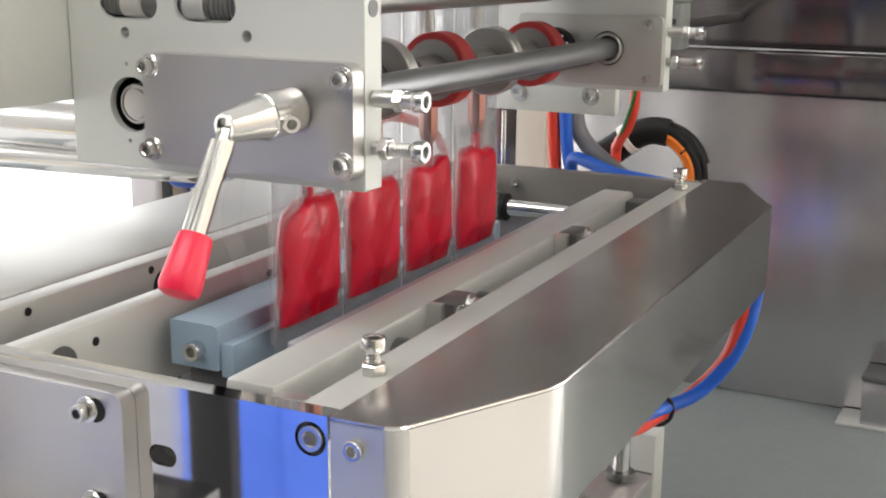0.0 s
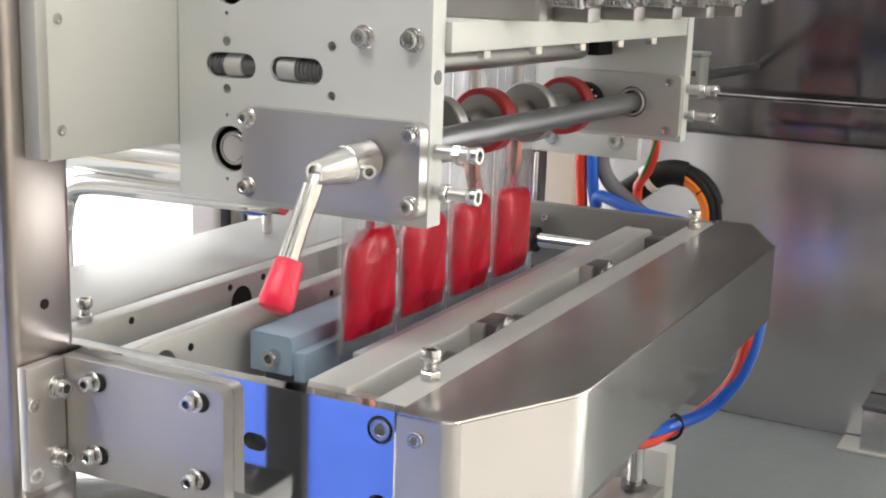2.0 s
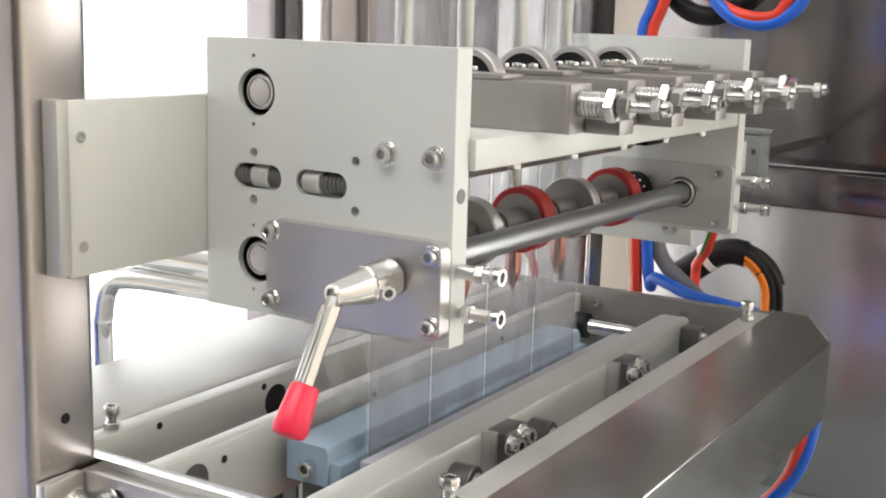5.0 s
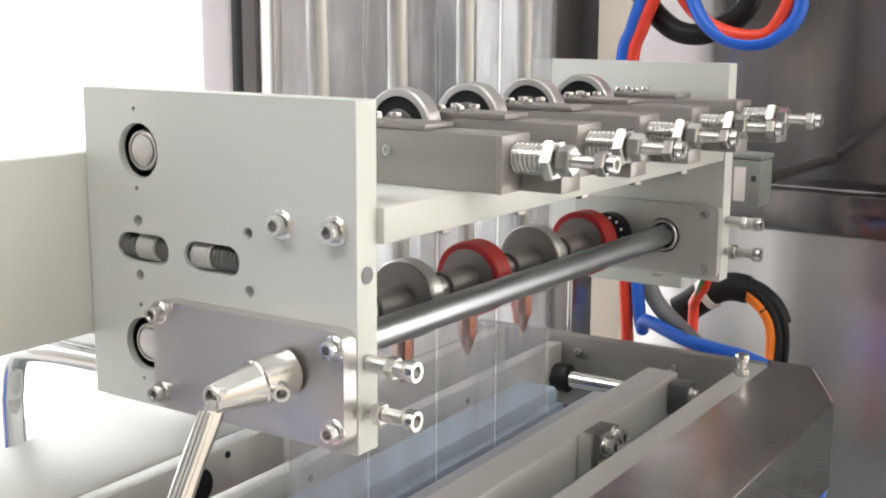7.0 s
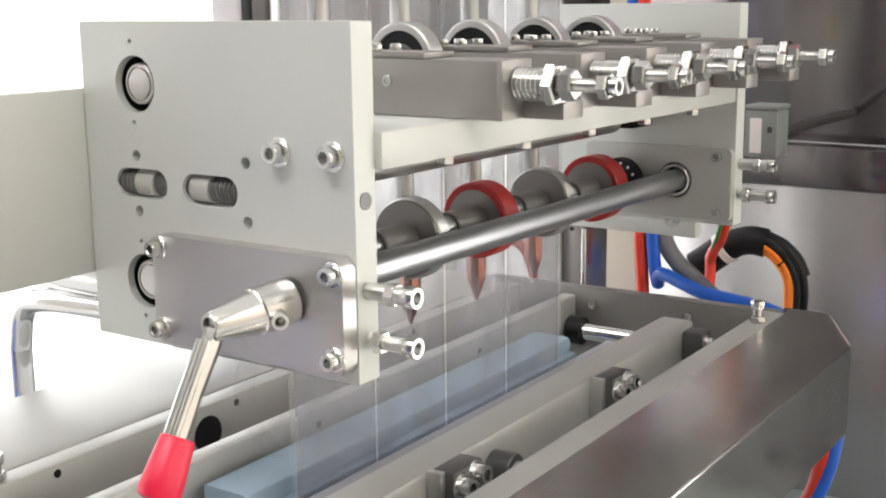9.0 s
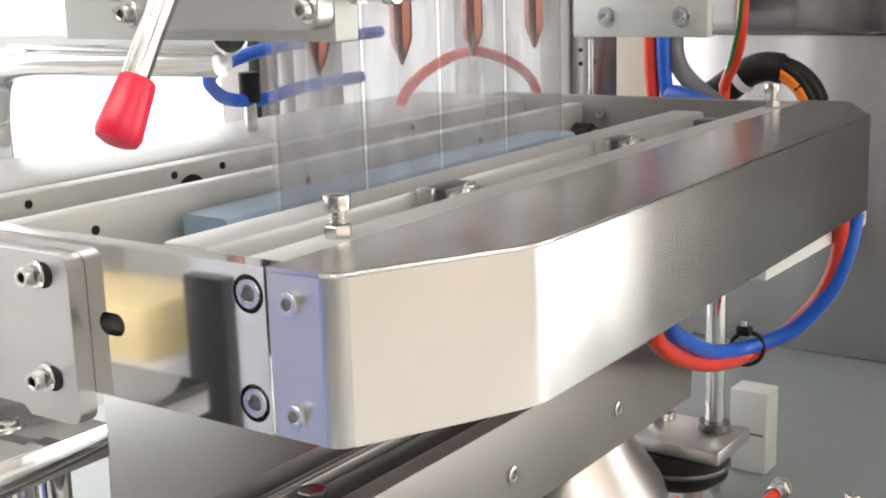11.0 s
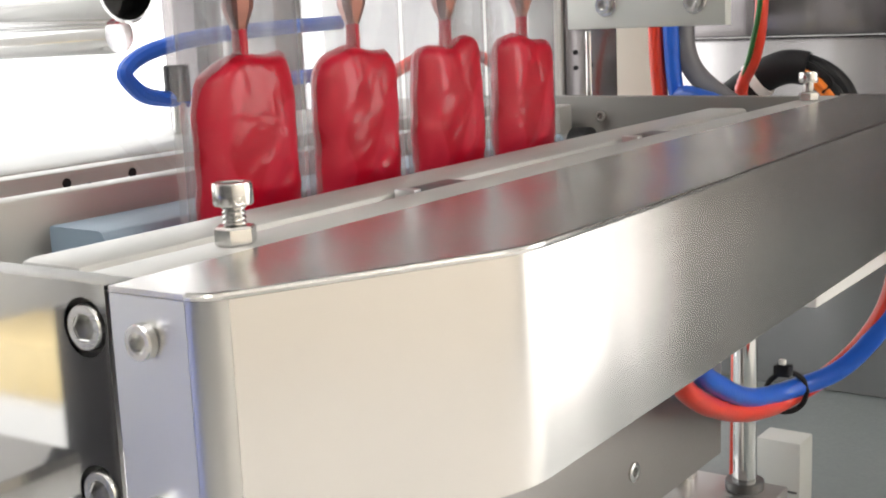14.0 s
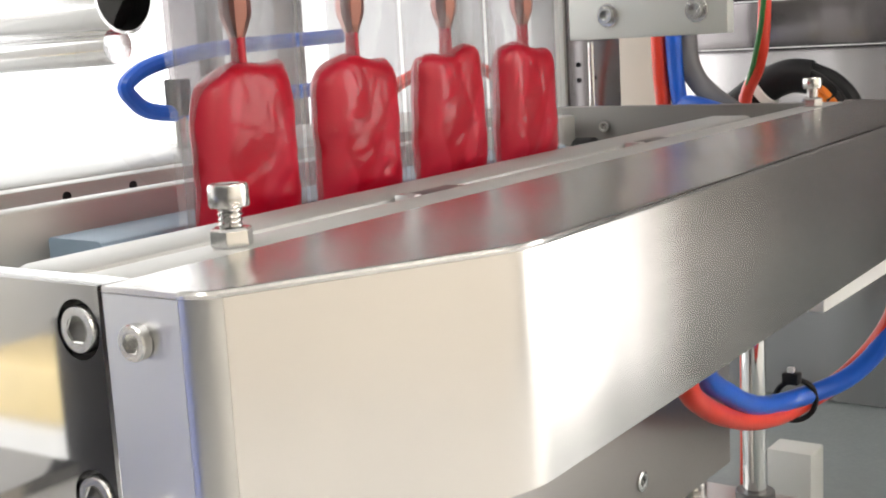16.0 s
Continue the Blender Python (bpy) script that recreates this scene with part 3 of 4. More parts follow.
part("end_fitting", box(-0.309, -0.281, 0.8462, 0.8795, 1.2125, 1.2290, 0.0015), BLACK, ush, "black end fitting")
blk = part("timing_wheel", lathe([(0.006, 0), (0.018, 0), (0.018, 0.010), (0.006, 0.010)], (SH[0], 0.858, SH[1]), (0, 1, 0), 24), BLACK, ro, "black wheel with pale pins")
for k in range(14):
    a = 2 * math.pi * k / 14
    part("pin", rod((SH[0] + 0.0150 * math.cos(a), 0.8572, SH[1] + 0.0150 * math.sin(a)), (SH[0] + 0.0150 * math.cos(a), 0.8582, SH[1] + 0.0150 * math.sin(a)), 0.0011, 8, bev=0.0002), LABEL, blk)

for k, y in enumerate((0.588, 0.662, 0.738, 0.814)):
    sw = thing("sealing_wheel", (-0.30, y, 1.25), "steel sealing wheel with a black face above the cross bar", "wheel", "sealing wheels")
    part("disc", lathe([(0, -0.004), (0.018, -0.004), (0.019, -0.003), (0.019, 0.002), (0.006, 0.003)], (-0.300, y, 1.273), (0, 1, 0), 40), BLACK, sw)
    part("rim", lathe([(0.0188, -0.005), (0.0225, -0.005), (0.0235, -0.004), (0.0235, 0.007), (0.0225, 0.008), (0.0188, 0.008)], (-0.300, y, 1.273), (0, 1, 0), 40), SATIN_BRIGHT, sw)
    part("hub_ring", lathe([(0.006, -0.0046), (0.0105, -0.0046), (0.0115, -0.0040), (0.0115, -0.003)], (-0.300, y, 1.273), (0, 1, 0), 28), DARK_STEEL, sw)

# spring blocks
sb = thing("spring_block", (-0.235, 0.532, 1.2500), "steel guide block with a spring adjuster screw", "adjuster", "spring blocks on the cross bar")
part("block", box(-0.300, -0.195, 0.522, 0.548, 1.2503, 1.2795, 0.0006), BLOCK_STEEL, sb)
part("lid", box(-0.300, -0.238, 0.5215, 0.5485, 1.2797, 1.2827, 0.0005), BLOCK_STEEL, sb)
part("front_plate", box(-0.1948, -0.1915, 0.521, 0.549, 1.2503, 1.2795, 0.0004), BLOCK_STEEL, sb)
part("foot_block", box(-0.1913, -0.168, 0.540, 0.560, 1.2503, 1.2590, 0.0006), BLOCK_STEEL, sb)
part("threaded_sleeve", thread((-0.1915, 0.535, 1.268), (-0.170, 0.535, 1.268), 0.0080, 0.0027), CHROME, sb)
hexnut(sb, (-0.1725, 0.535, 1.268), (1, 0, 0), 0.0112, 0.0055)
hexnut(sb, (-0.1665, 0.535, 1.268), (1, 0, 0), 0.0078, 0.008, spin=20)
part("stud", thread((-0.1665, 0.535, 1.268), (-0.138, 0.535, 1.268), 0.0034), CHROME, sb)
hexnut(sb, (-0.1455, 0.535, 1.268), (1, 0, 0), 0.0066, 0.0055, spin=10)
bolt(sb, (-0.1395, 0.535, 1.268), (1, 0, 0), r=0.0046, h=0.004, washer=False)
bolt(sb, (-0.262, 0.522, 1.268), (0, -1, 0), r=0.0030, h=0.001, washer=False)
for x in (-0.285, -0.272):
    for y in (0.526, 0.543):
        bolt(sb, (x, y, 1.2827), (0, 0, 1), r=0.0032, h=0.0035, washer=False)
for k in (1, 2, 3, 4):
    copy_thing(sb, Matrix.Translation((-0.235, 0.532 + 0.0795 * k, 1.25)))

# bracket from the post to the side plate
brk = thing("mounting_bracket", (-0.405, 0.39, 1.166), "light grey aluminium bracket plate between post and side plate", "bracket")
part("plate", box(-0.4105, -0.4015, 0.330, 0.475, 1.166, 1.265, 0.0008), ALU, brk)
part("edge_strip", box(-0.4108, -0.3985, 0.3215, 0.3298, 1.168, 1.266, 0.0008), ALU_WARM, brk)
for z in (1.245, 1.183):
    bolt(brk, (-0.4015, 0.340, z), (1, 0, 0), r=0.0032, h=0.0012, washer=False)

# ---- film, nozzles and sachets ----
XF = -0.322
LANES = [0.5445, 0.6195, 0.6950, 0.7705]
fl = thing("film_web", (XF, 0.67, 1.03), "clear plastic film web folded into four sachet lanes", "film")
for y in LANES:
    bm = bmesh.new()
    cols, rws = 24, 40
    random.seed(int(y * 1000))
    ph = [random.uniform(0, 6) for _ in range(6)]
    for side in (1, -1):
        grid = []
        for j in range(rws + 1):
            z = 1.012 + (1.60 - 1.012) * j / rws
            row = []
            for i in range(cols + 1):
                u = -1 + 2 * i / cols
                bulge = 0.0035 * (1 - u ** 4) * min(1, (z - 1.012) / 0.035)
                wav = 0.0010 * math.sin(5 * u + ph[0] + 40 * z) + 0.0006 * math.sin(9 * u + ph[1] - 70 * z)
                row.append(bm.verts.new((XF + side * bulge + wav * (1 - u * u), y + u * 0.0365, z)))
            grid.append(row)
        for j in range(rws):
            for i in range(cols):
                bm.faces.new((grid[j][i], grid[j][i + 1], grid[j + 1][i + 1], grid[j + 1][i])).smooth = True
    part("film_lane", bm, FILM, fl)

for y in LANES:
    nzl = thing("filling_nozzle", (XF, y, 1.108), "steel filling tube with a pointed copper-coloured tip", "nozzle", "filling nozzles")
    part("tip", lathe([(0, 0), (0.0010, 0.0), (0.0066, 0.015), (0.0068, 0.017), (0.0068, 0.055), (0, 0.055)], (XF, y, 1.108), (0, 0, 1), 8), COPPER, nzl, "copper-coloured pointed tip")
    part("tube", lathe([(0, 0), (0.0060, 0), (0.0060, 0.56), (0, 0.56)], (XF, y - 0.004, 1.1632), (0, -0.012, 1), 20), ALU_WARM, nzl)


def sachet(y, seed):
    """A filled bag: full in the belly, flat along the bottom seal, with round shoulders and soft creases."""
    rnd = random.Random(seed)
    bm = bmesh.new()
    n, m_ = 32, 44
    ph = [rnd.uniform(0, 6.3) for _ in range(10)]
    H, lean = 0.0735, rnd.uniform(-0.045, 0.045)
    for side in (1, -1):
        grid = []
        for j in range(m_ + 1):
            v = j / m_
            w = 1.0 - 0.08 * v + 0.018 * math.sin(9 * v + ph[0]) + 0.010 * math.sin(23 * v + ph[1])
            if v > 0.84:
                w *= 0.80 + 0.20 * math.sqrt(max(0, 1 - ((v - 0.84) / 0.16) ** 2))
            row = []
            for i in range(n + 1):
                u = -1 + 2 * i / n
                top = 1 - 0.03 * abs(u) ** 3 + lean * u + 0.022 * math.sin(4 * u + ph[2])
                th = 0.0092 * (1 - abs(u) ** 5) * min(1, 0.30 + 3.2 * v) * (1 - v ** 14) ** 0.5
                fold = 0.04 * math.sin(4 * v + 3 * u + ph[3]) + 0.018 * math.sin(15 * v - 7 * u + ph[4])
                fold += 0.07 * math.exp(-((v - 0.22 - 0.15 * u) / 0.045) ** 2) * math.sin(9 * u + ph[5])
                fold -= 0.05 * math.exp(-((u - 0.25 * math.sin(ph[6]) - 0.5 * (0.9 - v)) / 0.10) ** 2) * max(0, v - 0.35)
                row.append(bm.verts.new((XF + side * th * (1 + fold), y + u * 0.0322 * w, 1.0300 + v * H * top)))
            grid.append(row)
        for j in range(m_):
            for i in range(n):
                q = (grid[j][i], grid[j][i + 1], grid[j + 1][i + 1], grid[j + 1][i])
                bm.faces.new(q if side > 0 else q[::-1]).smooth = True
    bmesh.ops.remove_doubles(bm, verts=bm.verts, dist=1e-5)
    bmesh.ops.recalc_face_normals(bm, faces=bm.faces)
    return bm


def flap(y):
    """The clear sealed edge below a filling, with nicked corners."""
    return plate([(y - 0.0345, 1.0255), (y + 0.0345, 1.0255), (y + 0.0350, 1.036), (y + 0.0330, 1.043), (y - 0.0328, 1.043), (y - 0.0352, 1.036)], [], YZ(XF - 0.0003), (0.0006, 0, 0))


SACHETS, STREAMS = [], []
for k, y in enumerate(LANES):
    sa = thing("sachet", (XF, y, 1.024), "clear sachet filled with glossy red paste", "sachet", "red sachets")
    part("paste", sachet(y, k + 3), PASTE, sa, "glossy red paste")
    part("seal_flap", flap(y), SEAM, sa, "clear sealed edge")
    SACHETS.append(sa)
    STREAMS.append(solo("paste_stream", lathe([(0, 0), (0.0046, 0.003), (0.0064, 0.010), (0.0058, 0.020), (0.0042, 0.035), (0.0036, 0.06), (0.0032, 0.09), (0, 0.092)], (XF, y, 1.12), (0, 0, 1), 14), PASTE, (XF, y, 1.12), "thin stream of red paste under the nozzle", "paste", "paste streams"))
for y in [LANES[0] - 0.0375, *[(a + c) / 2 for a, c in zip(LANES, LANES[1:])], LANES[-1] + 0.0375]:
    part("seam", plate([(y - 0.0032, 1.022), (y + 0.0032, 1.022), (y + 0.0032, 1.60), (y - 0.0032, 1.60)], [], YZ(XF - 0.0004), (0.0008, 0, 0)), SEAM, fl, "milky lengthwise seal")

bm = bmesh.new()
rows_ = []
for j in range(25):
    v = j / 24
    yc = 0.4975 - 0.031 * math.sin(math.pi * v) - 0.004 * v
    rows_.append([bm.verts.new((XF + 0.004 * math.sin(math.pi * v) + 0.0025 * u, yc + 0.0055 * u, 1.058 + 0.090 * v)) for u in (-1, -0.33, 0.33, 1)])
for a, c in zip(rows_, rows_[1:]):
    for k in range(3):
        bm.faces.new((a[k], a[k + 1], c[k + 1], c[k])).smooth = True
part("loose_edge", bm, SEAM, fl, "milky loose edge that bows outwards")

# ---- the sealing unit below ----
end = thing("end_plate", (-0.29, 0.36, 0.988), "polished steel end plate of the sealing unit", "end plate", turn=LOW)
part("plate", plate([(-0.415, 0.988), (-0.1865, 0.988), (-0.1865, 1.055), (-0.415, 1.055)], [slot_loop(-0.282, -0.2665, 1.0205, 0.0050), circle(-0.195, 1.0435, 0.0078, 24), circle(-0.195, 0.9995, 0.0078, 24)], XZ(0.354), (0, 0.010, 0)), MIRROR, end)
# Added block: its dark colour stands in for the shade inside the slot.
part("hole_backing", box(-0.290, -0.262, 0.3645, 0.372, 1.008, 1.032, 0.0005), DARK_STEEL, end, "unseen dark block added behind the slot to keep it dark")
for z in (1.0435, 0.9995):
    bolt(end, (-0.195, 0.3595, z), r=0.0062, h=0.006, washer=False)

ang = thing("angle_bracket", (-0.35, 0.347, 0.978), "brushed steel angle bracket bolted to end plate and post", "bracket", turn=LOW)
part("front_leg", plate([(-0.407, 0.979), (-0.326, 0.979), (-0.322, 0.975), *arc_pts(-0.2945, 0.981, 0.006, -90, 0, 6), *arc_pts(-0.2945, 1.044, 0.006, 0, 90, 6), (-0.407, 1.050)], [], XZ(0.3445), (0, 0.0093, 0)), SATIN, ang)
for x, z in ((-0.382, 1.0385), (-0.308, 1.0405), (-0.382, 0.9935), (-0.308, 0.9945)):
    part("slot", lathe([(0, 0), (0.0058, 0), (0.0058, 0.0004), (0, 0.0004)], (x + 0.004, 0.3443, z), (0, -1, 0), 20), BLACK, ang, "dark slot behind the bolt")
    bolt(ang, (x, 0.3440, z), r=0.0043, h=0.0070, spin=z * 3000)
part("side_leg", box(-0.4105, -0.4035, 0.314, 0.3440, 0.975, 1.050, 0.0008), SATIN, ang)
for y, z in ((0.337, 1.0335), (0.337, 0.9905)):
    bolt(ang, (-0.4035, y, z), (1, 0, 0), r=0.0052, h=0.0075)
for y, z in ((0.3185, 1.0275), (0.3185, 0.985)):
    bolt(ang, (-0.4035, y, z), (1, 0, 0), r=0.0042, h=0.002, washer=False)

fe = thing("far_end_plate", (-0.30, 0.98, 0.988), "steel end plate at the far side of the sealing unit", "end plate", turn=LOW)
part("plate", box(-0.47, -0.192, 0.972, 0.984, 0.988, 1.054, 0.001), ROLLER, fe)
for x in (-0.36, -0.27):
    bolt(fe, (x, 0.972, 1.040), (0, -1, 0), r=0.0042, h=0.004, washer=False)

cov = thing("front_cover", (-0.15, 0.67, 0.988), "brushed stainless steel front cover with bent corners", "cover", turn=LOW)
def outline(d, full=True):
    """The cover's plan, d inside its outer face, with rolled corners."""
    near = arc_pts(-0.1597, 0.3645, 0.010 - d, -90 if full else -26.5, -26, 12 if full else 1)
    kink = []
    for k in range(7):
        u = k / 6
        a, b_, c = (1 - u) ** 2, 2 * u * (1 - u), u * u
        kink.append((a * -0.1183 + b_ * -0.1137 + c * -0.1135 - d, a * 0.4240 + b_ * 0.4330 + c * 0.4430 + d * 0.3))
    end_ = [(-0.1135 - d, 0.8990), (-0.1150 - d, 0.9030), (-0.1520 - d, 0.9820 - d), (-0.1560 - d, 0.9870 - d)]
    return [*near, *kink, *end_, (-0.192, 0.9870 - d)]


OUT = outline(0)
bm = plate(outline(0, False) + outline(0.0015, False)[::-1], [], XY(0.988), (0, 0, 0.067))
for f in bm.faces:
    f.smooth = True
part("apron", bm, BRUSHED_Y, cov)
bm = plate(arc_pts(-0.1597, 0.3645, 0.010, -90, -27, 12) + arc_pts(-0.1597, 0.3645, 0.0085, -27, -90, 12), [], XY(0.988), (0, 0, 0.0655))
for f in bm.faces:
    f.smooth = True
part("corner_bend", bm, SATIN_BRIGHT, cov, "satin steel rounded corner")
part("end_flange", box(-0.1855, -0.15985, 0.3545, 0.3560, 0.988, 1.0533, 0.0), SATIN_BRIGHT, cov, "satin steel end flange")
part("top_sheet", plate([(-0.1855, 0.3545), *OUT[:-1]] + [(-0.186, 0.987)], [], XY(1.0535), (0, 0, 0.0015)), BRUSHED_TOP, cov)
edge_line = []
rim_plan = outline(0.0007)[:-1]
for (xa, ya), (xb, yb_) in zip(rim_plan, rim_plan[1:]):
    steps = max(1, int(math.hypot(xb - xa, yb_ - ya) / 0.004))
    edge_line += [(xa + (xb - xa) * k / steps, ya + (yb_ - ya) * k / steps, 1.0543) for k in range(steps)]
part("rolled_edge", tube(edge_line, 0.0011, 8), BRUSHED_Y, cov)
for z in (1.0425, 0.9985):
    bolt(cov, (-0.1735, 0.3543, z), r=0.0046, h=0.0030, washer=False)

fb = thing("front_beam", (-0.20, 0.67, 0.99), "machined steel front beam along the cover", "beam", turn=LOW)
part("beam", box(-0.206, -0.1862, 0.3645, 0.9715, 0.990, 1.0545, 0.0008), ALU_WARM, fb)
for y in (0.411, 0.931):
    stud = thing("stop_screw", (-0.196, y, 1.0546), "upright stop screw with a lock nut on the front beam", "screw", "stop screws", turn=LOW)
    hexnut(stud, (-0.196, y, 1.0546), (0, 0, 1), 0.0062, 0.0055)
    part("shank", thread((-0.196, y, 1.060), (-0.196, y, 1.067), 0.0035), CHROME, stud)
    bolt(stud, (-0.196, y, 1.066), (0, 0, 1), r=0.0058, h=0.0065, washer=False)

# moving front jaw
fj = thing("front_jaw", (-0.25, 0.67, 1.0), "machined steel jaw carrier with bolted clamps", "sealing jaw", turn=LOW)
part("carrier", box(-0.2625, -0.2345, 0.3860, 0.930, 0.998, 1.0500, 0.003), ALU_WARM, fj)
part("jaw_bar", box(-0.2880, -0.2627, 0.478, 0.880, 1.004, 1.0375, 0.0015), JAW_GREY, fj, "grey coated strip on the carrier")
# The bar's dark paint stands in for the shadow between the jaws.
part("seal_bar", box(-0.3020, -0.2882, 0.482, 0.875, 0.998, 1.0180, 0.001), DARK_PAINT, fj, "sealing bar coloured dark for the shadow in the jaw gap")
for y in (0.540, 0.742):
    cl = part("clamp", box(-0.2343, -0.2245, y, y + 0.005, 1.012, 1.0510, 0.0006), SATIN_BRIGHT, fj, "steel clamp on the carrier")
    part("clamp_block", box(-0.2343, -0.2190, y + 0.0052, y + 0.036, 1.014, 1.0505, 0.0015), DARK_STEEL, cl)
    bolt(cl, (-0.219, y + 0.013, 1.0405), (1, -0.1, 0.1), r=0.0054, h=0.0075)
    bolt(cl, (-0.219, y + 0.028, 1.0435), (1, -0.1, 0.1), r=0.0054, h=0.0075)
    bolt(cl, (-0.219, y + 0.009, 1.0260), (1, -0.1, 0.12), r=0.0042, h=0.0070)
for y in (0.505, 0.612):
    sbs = part("spring_boss", rod((-0.2343, y, 1.030), (-0.2182, y, 1.030), 0.0105), DARK_STEEL, fj)
    part("boss_face", rod((-0.2179, y, 1.030), (-0.2165, y, 1.030), 0.0065), ALU_WARM, sbs)
part("end_clamp", box(-0.2343, -0.2145, 0.372, 0.392, 1.012, 1.0470, 0.0012), SATIN, fj)
part("step_block", box(-0.2720, -0.2627, 0.430, 0.4775, 1.000, 1.0420, 0.0012), SATIN_BRIGHT, fj, "light stepped block")
part("step_block", box(-0.2810, -0.2722, 0.452, 0.4775, 1.000, 1.0360, 0.0012), SATIN_BRIGHT, fj, "light stepped block")
part("end_clamp", box(-0.2343, -0.217, 0.905, 0.925, 1.020, 1.046, 0.0015), DARK_STEEL, fj)
bolt(fj, (-0.2145, 0.382, 1.038), (1, 0, 0), r=0.0042, h=0.005)
bolt(fj, (-0.2168, 0.912, 1.038), (1, 0, 0), r=0.0042, h=0.005)

# moving rear jaw
rj = thing("rear_jaw", (-0.36, 0.67, 1.0), "grey-blue coated sealing jaw on a steel carrier", "sealing jaw", turn=LOW)
prof = [(-0.3725, 1.0100), (-0.3400, 1.0100), (-0.3390, 1.0110), (-0.3390, 1.0335), (-0.3405, 1.0360), (-0.3425, 1.0368), (-0.3715, 1.0372), (-0.3725, 1.0362)]
part("jaw_block", plate(prof, [], XZ(0.4850), (0, 0.388, 0)), JAW_BLUE, rj)
part("jaw_lip", box(-0.3388, -0.3300, 0.4870, 0.868, 1.006, 1.0265, 0.001), JAW_BLUE, rj)
# Dark block added for the shade in the recess below the jaw.
part("jaw_gap_shade", box(-0.3700, -0.3370, 0.498, 0.865, 0.990, 1.0098, 0.001), DARK_PAINT, rj, "dark block standing in for the shaded gap under the coated block")
bolt(rj, (-0.3530, 0.4850, 1.0215), (0, -1, 0), r=0.0056, h=0.008, washer=False)
part("web", box(-0.3808, -0.3728, 0.52, 0.86, 1.0, 1.030, 0.001), DARK_STEEL, rj)
part("carrier", box(-0.394, -0.381, 0.374, 0.965, 0.994, 1.0490, 0.002), ALU_WARM, rj)
part("wide_bore", lathe([(0.0100, 0.0008), (0.0118, 0.0008), (0.0118, 0.0003), (0, 0.0003)], (-0.381, 0.405, 1.030), (1, 0, 0), 24), DARK_STEEL, rj, "wide dark bore")
for y in (0.432, 0.60, 0.80):
    part("bore", lathe([(0, 0), (0.0026, 0), (0.0026, 0.0004), (0, 0.0004)], (-0.381, y, 1.037), (1, 0, 0), 14), BLACK, rj)

# rear rail with its cover
rr = thing("rear_rail", (-0.47, 0.67, 0.99), "steel rear rail with drilled holes and wide light top", "rail", turn=LOW)
part("rail", box(-0.452, -0.437, 0.3645, 0.972, 0.990, 1.0500, 0.001), ALU_WARM, rr)
part("rear_cover", box(-0.56, -0.4522, 0.358, 0.985, 0.990, 1.0520, 0.006), ALU_WARM, rr)
for y, z, r in ((0.548, 1.044, 0.0025), (0.562, 1.030, 0.0125), (0.590, 1.044, 0.0025), (0.44, 1.044, 0.0025), (0.80, 1.044, 0.0025)):
    part("bore", lathe([(0, 0), (r, 0), (r, 0.0005), (0, 0.0005)], (-0.437, y, z), (1, 0, 0), 20), BLACK, rr)
ls = thing("stop_screw", (-0.4445, 0.405, 1.0502), "upright stop screw with a lock nut on the rear rail", "screw", "stop screws", turn=LOW)
hexnut(ls, (-0.4445, 0.405, 1.0502), (0, 0, 1), 0.0055, 0.005)
part("shank", thread((-0.4445, 0.405, 1.055), (-0.4445, 0.405, 1.061), 0.0032), CHROME, ls)
bolt(ls, (-0.4445, 0.405, 1.060), (0, 0, 1), r=0.0050, h=0.006, washer=False)

gs = thing("guide_shaft", (-0.31, 0.945, 1.02), "polished guide shaft across the sealing unit", "shaft", turn=LOW)
part("shaft", rod((-0.4360, 0.945, 1.022), (-0.207, 0.945, 1.022), 0.0075), POLISHED, gs)
part("bush", rod((-0.370, 0.945, 1.022), (-0.356, 0.945, 1.022), 0.0125), BLACK, gs, "black bush")

# ---- behind and below ----
bt = thing("bent_tube_frame", (-0.5322, 0.5298, 0.682), "polished bent steel tube frame behind the machine", "tube frame")
part("tube", tube([(-0.3903, 0.5383, 1.1139), (-0.4849, 0.5336, 1.1121), (-0.5653, 0.5298, 1.1102), (-0.5908, 0.5298, 1.1007), (-0.5993, 0.5298, 1.0742), (-0.6003, 0.5298, 1.0364), (-0.6003, 0.5298, 0.682)], 0.0085, 16), POLISHED, bt)
part("upper_tube", lathe([(0.0150, 0.0), (0.0165, 0.0), (0.0165, 0.40), (0, 0.40)], (-0.378, 0.534, 1.135), (-1, 0, 0), 28), POLISHED, bt)
part("tube_bore", lathe([(0.0152, 0.0005), (0.0150, 0.012), (0, 0.012)], (-0.378, 0.534, 1.135), (-1, 0, 0), 28), BLACK, bt, "dark open tube end")

ch = thing("cable_harness", (-0.3146, 1.1579, 1.0269), "thick black sleeved cable harness with orange wires", "cable")
part("boot", tube([(-0.386, 1.215, 1.0270), (-0.372, 1.218, 1.0375), (-0.3560, 1.22, 1.0500)], 0.0165, 16), BLACK, ch, "black cable boot")
part("tape", tube([(-0.3600, 1.2195, 1.0470), (-0.3560, 1.22, 1.0500), (-0.3520, 1.22, 1.0527)], 0.0174, 16), LABEL, ch, "white tape band")
part("sleeve", tube([(-0.3560, 1.22, 1.0500), (-0.3420, 1.22, 1.0575), (-0.3270, 1.22, 1.0610), (-0.3120, 1.222, 1.0590)], 0.0150, 16), BLACK, ch)
part("wrap", tube([(-0.3150, 1.224, 1.0625), (-0.2990, 1.226, 1.0560), (-0.2850, 1.228, 1.0430), (-0.2770, 1.23, 1.0260)], 0.0095, 12), BLACK, ch)
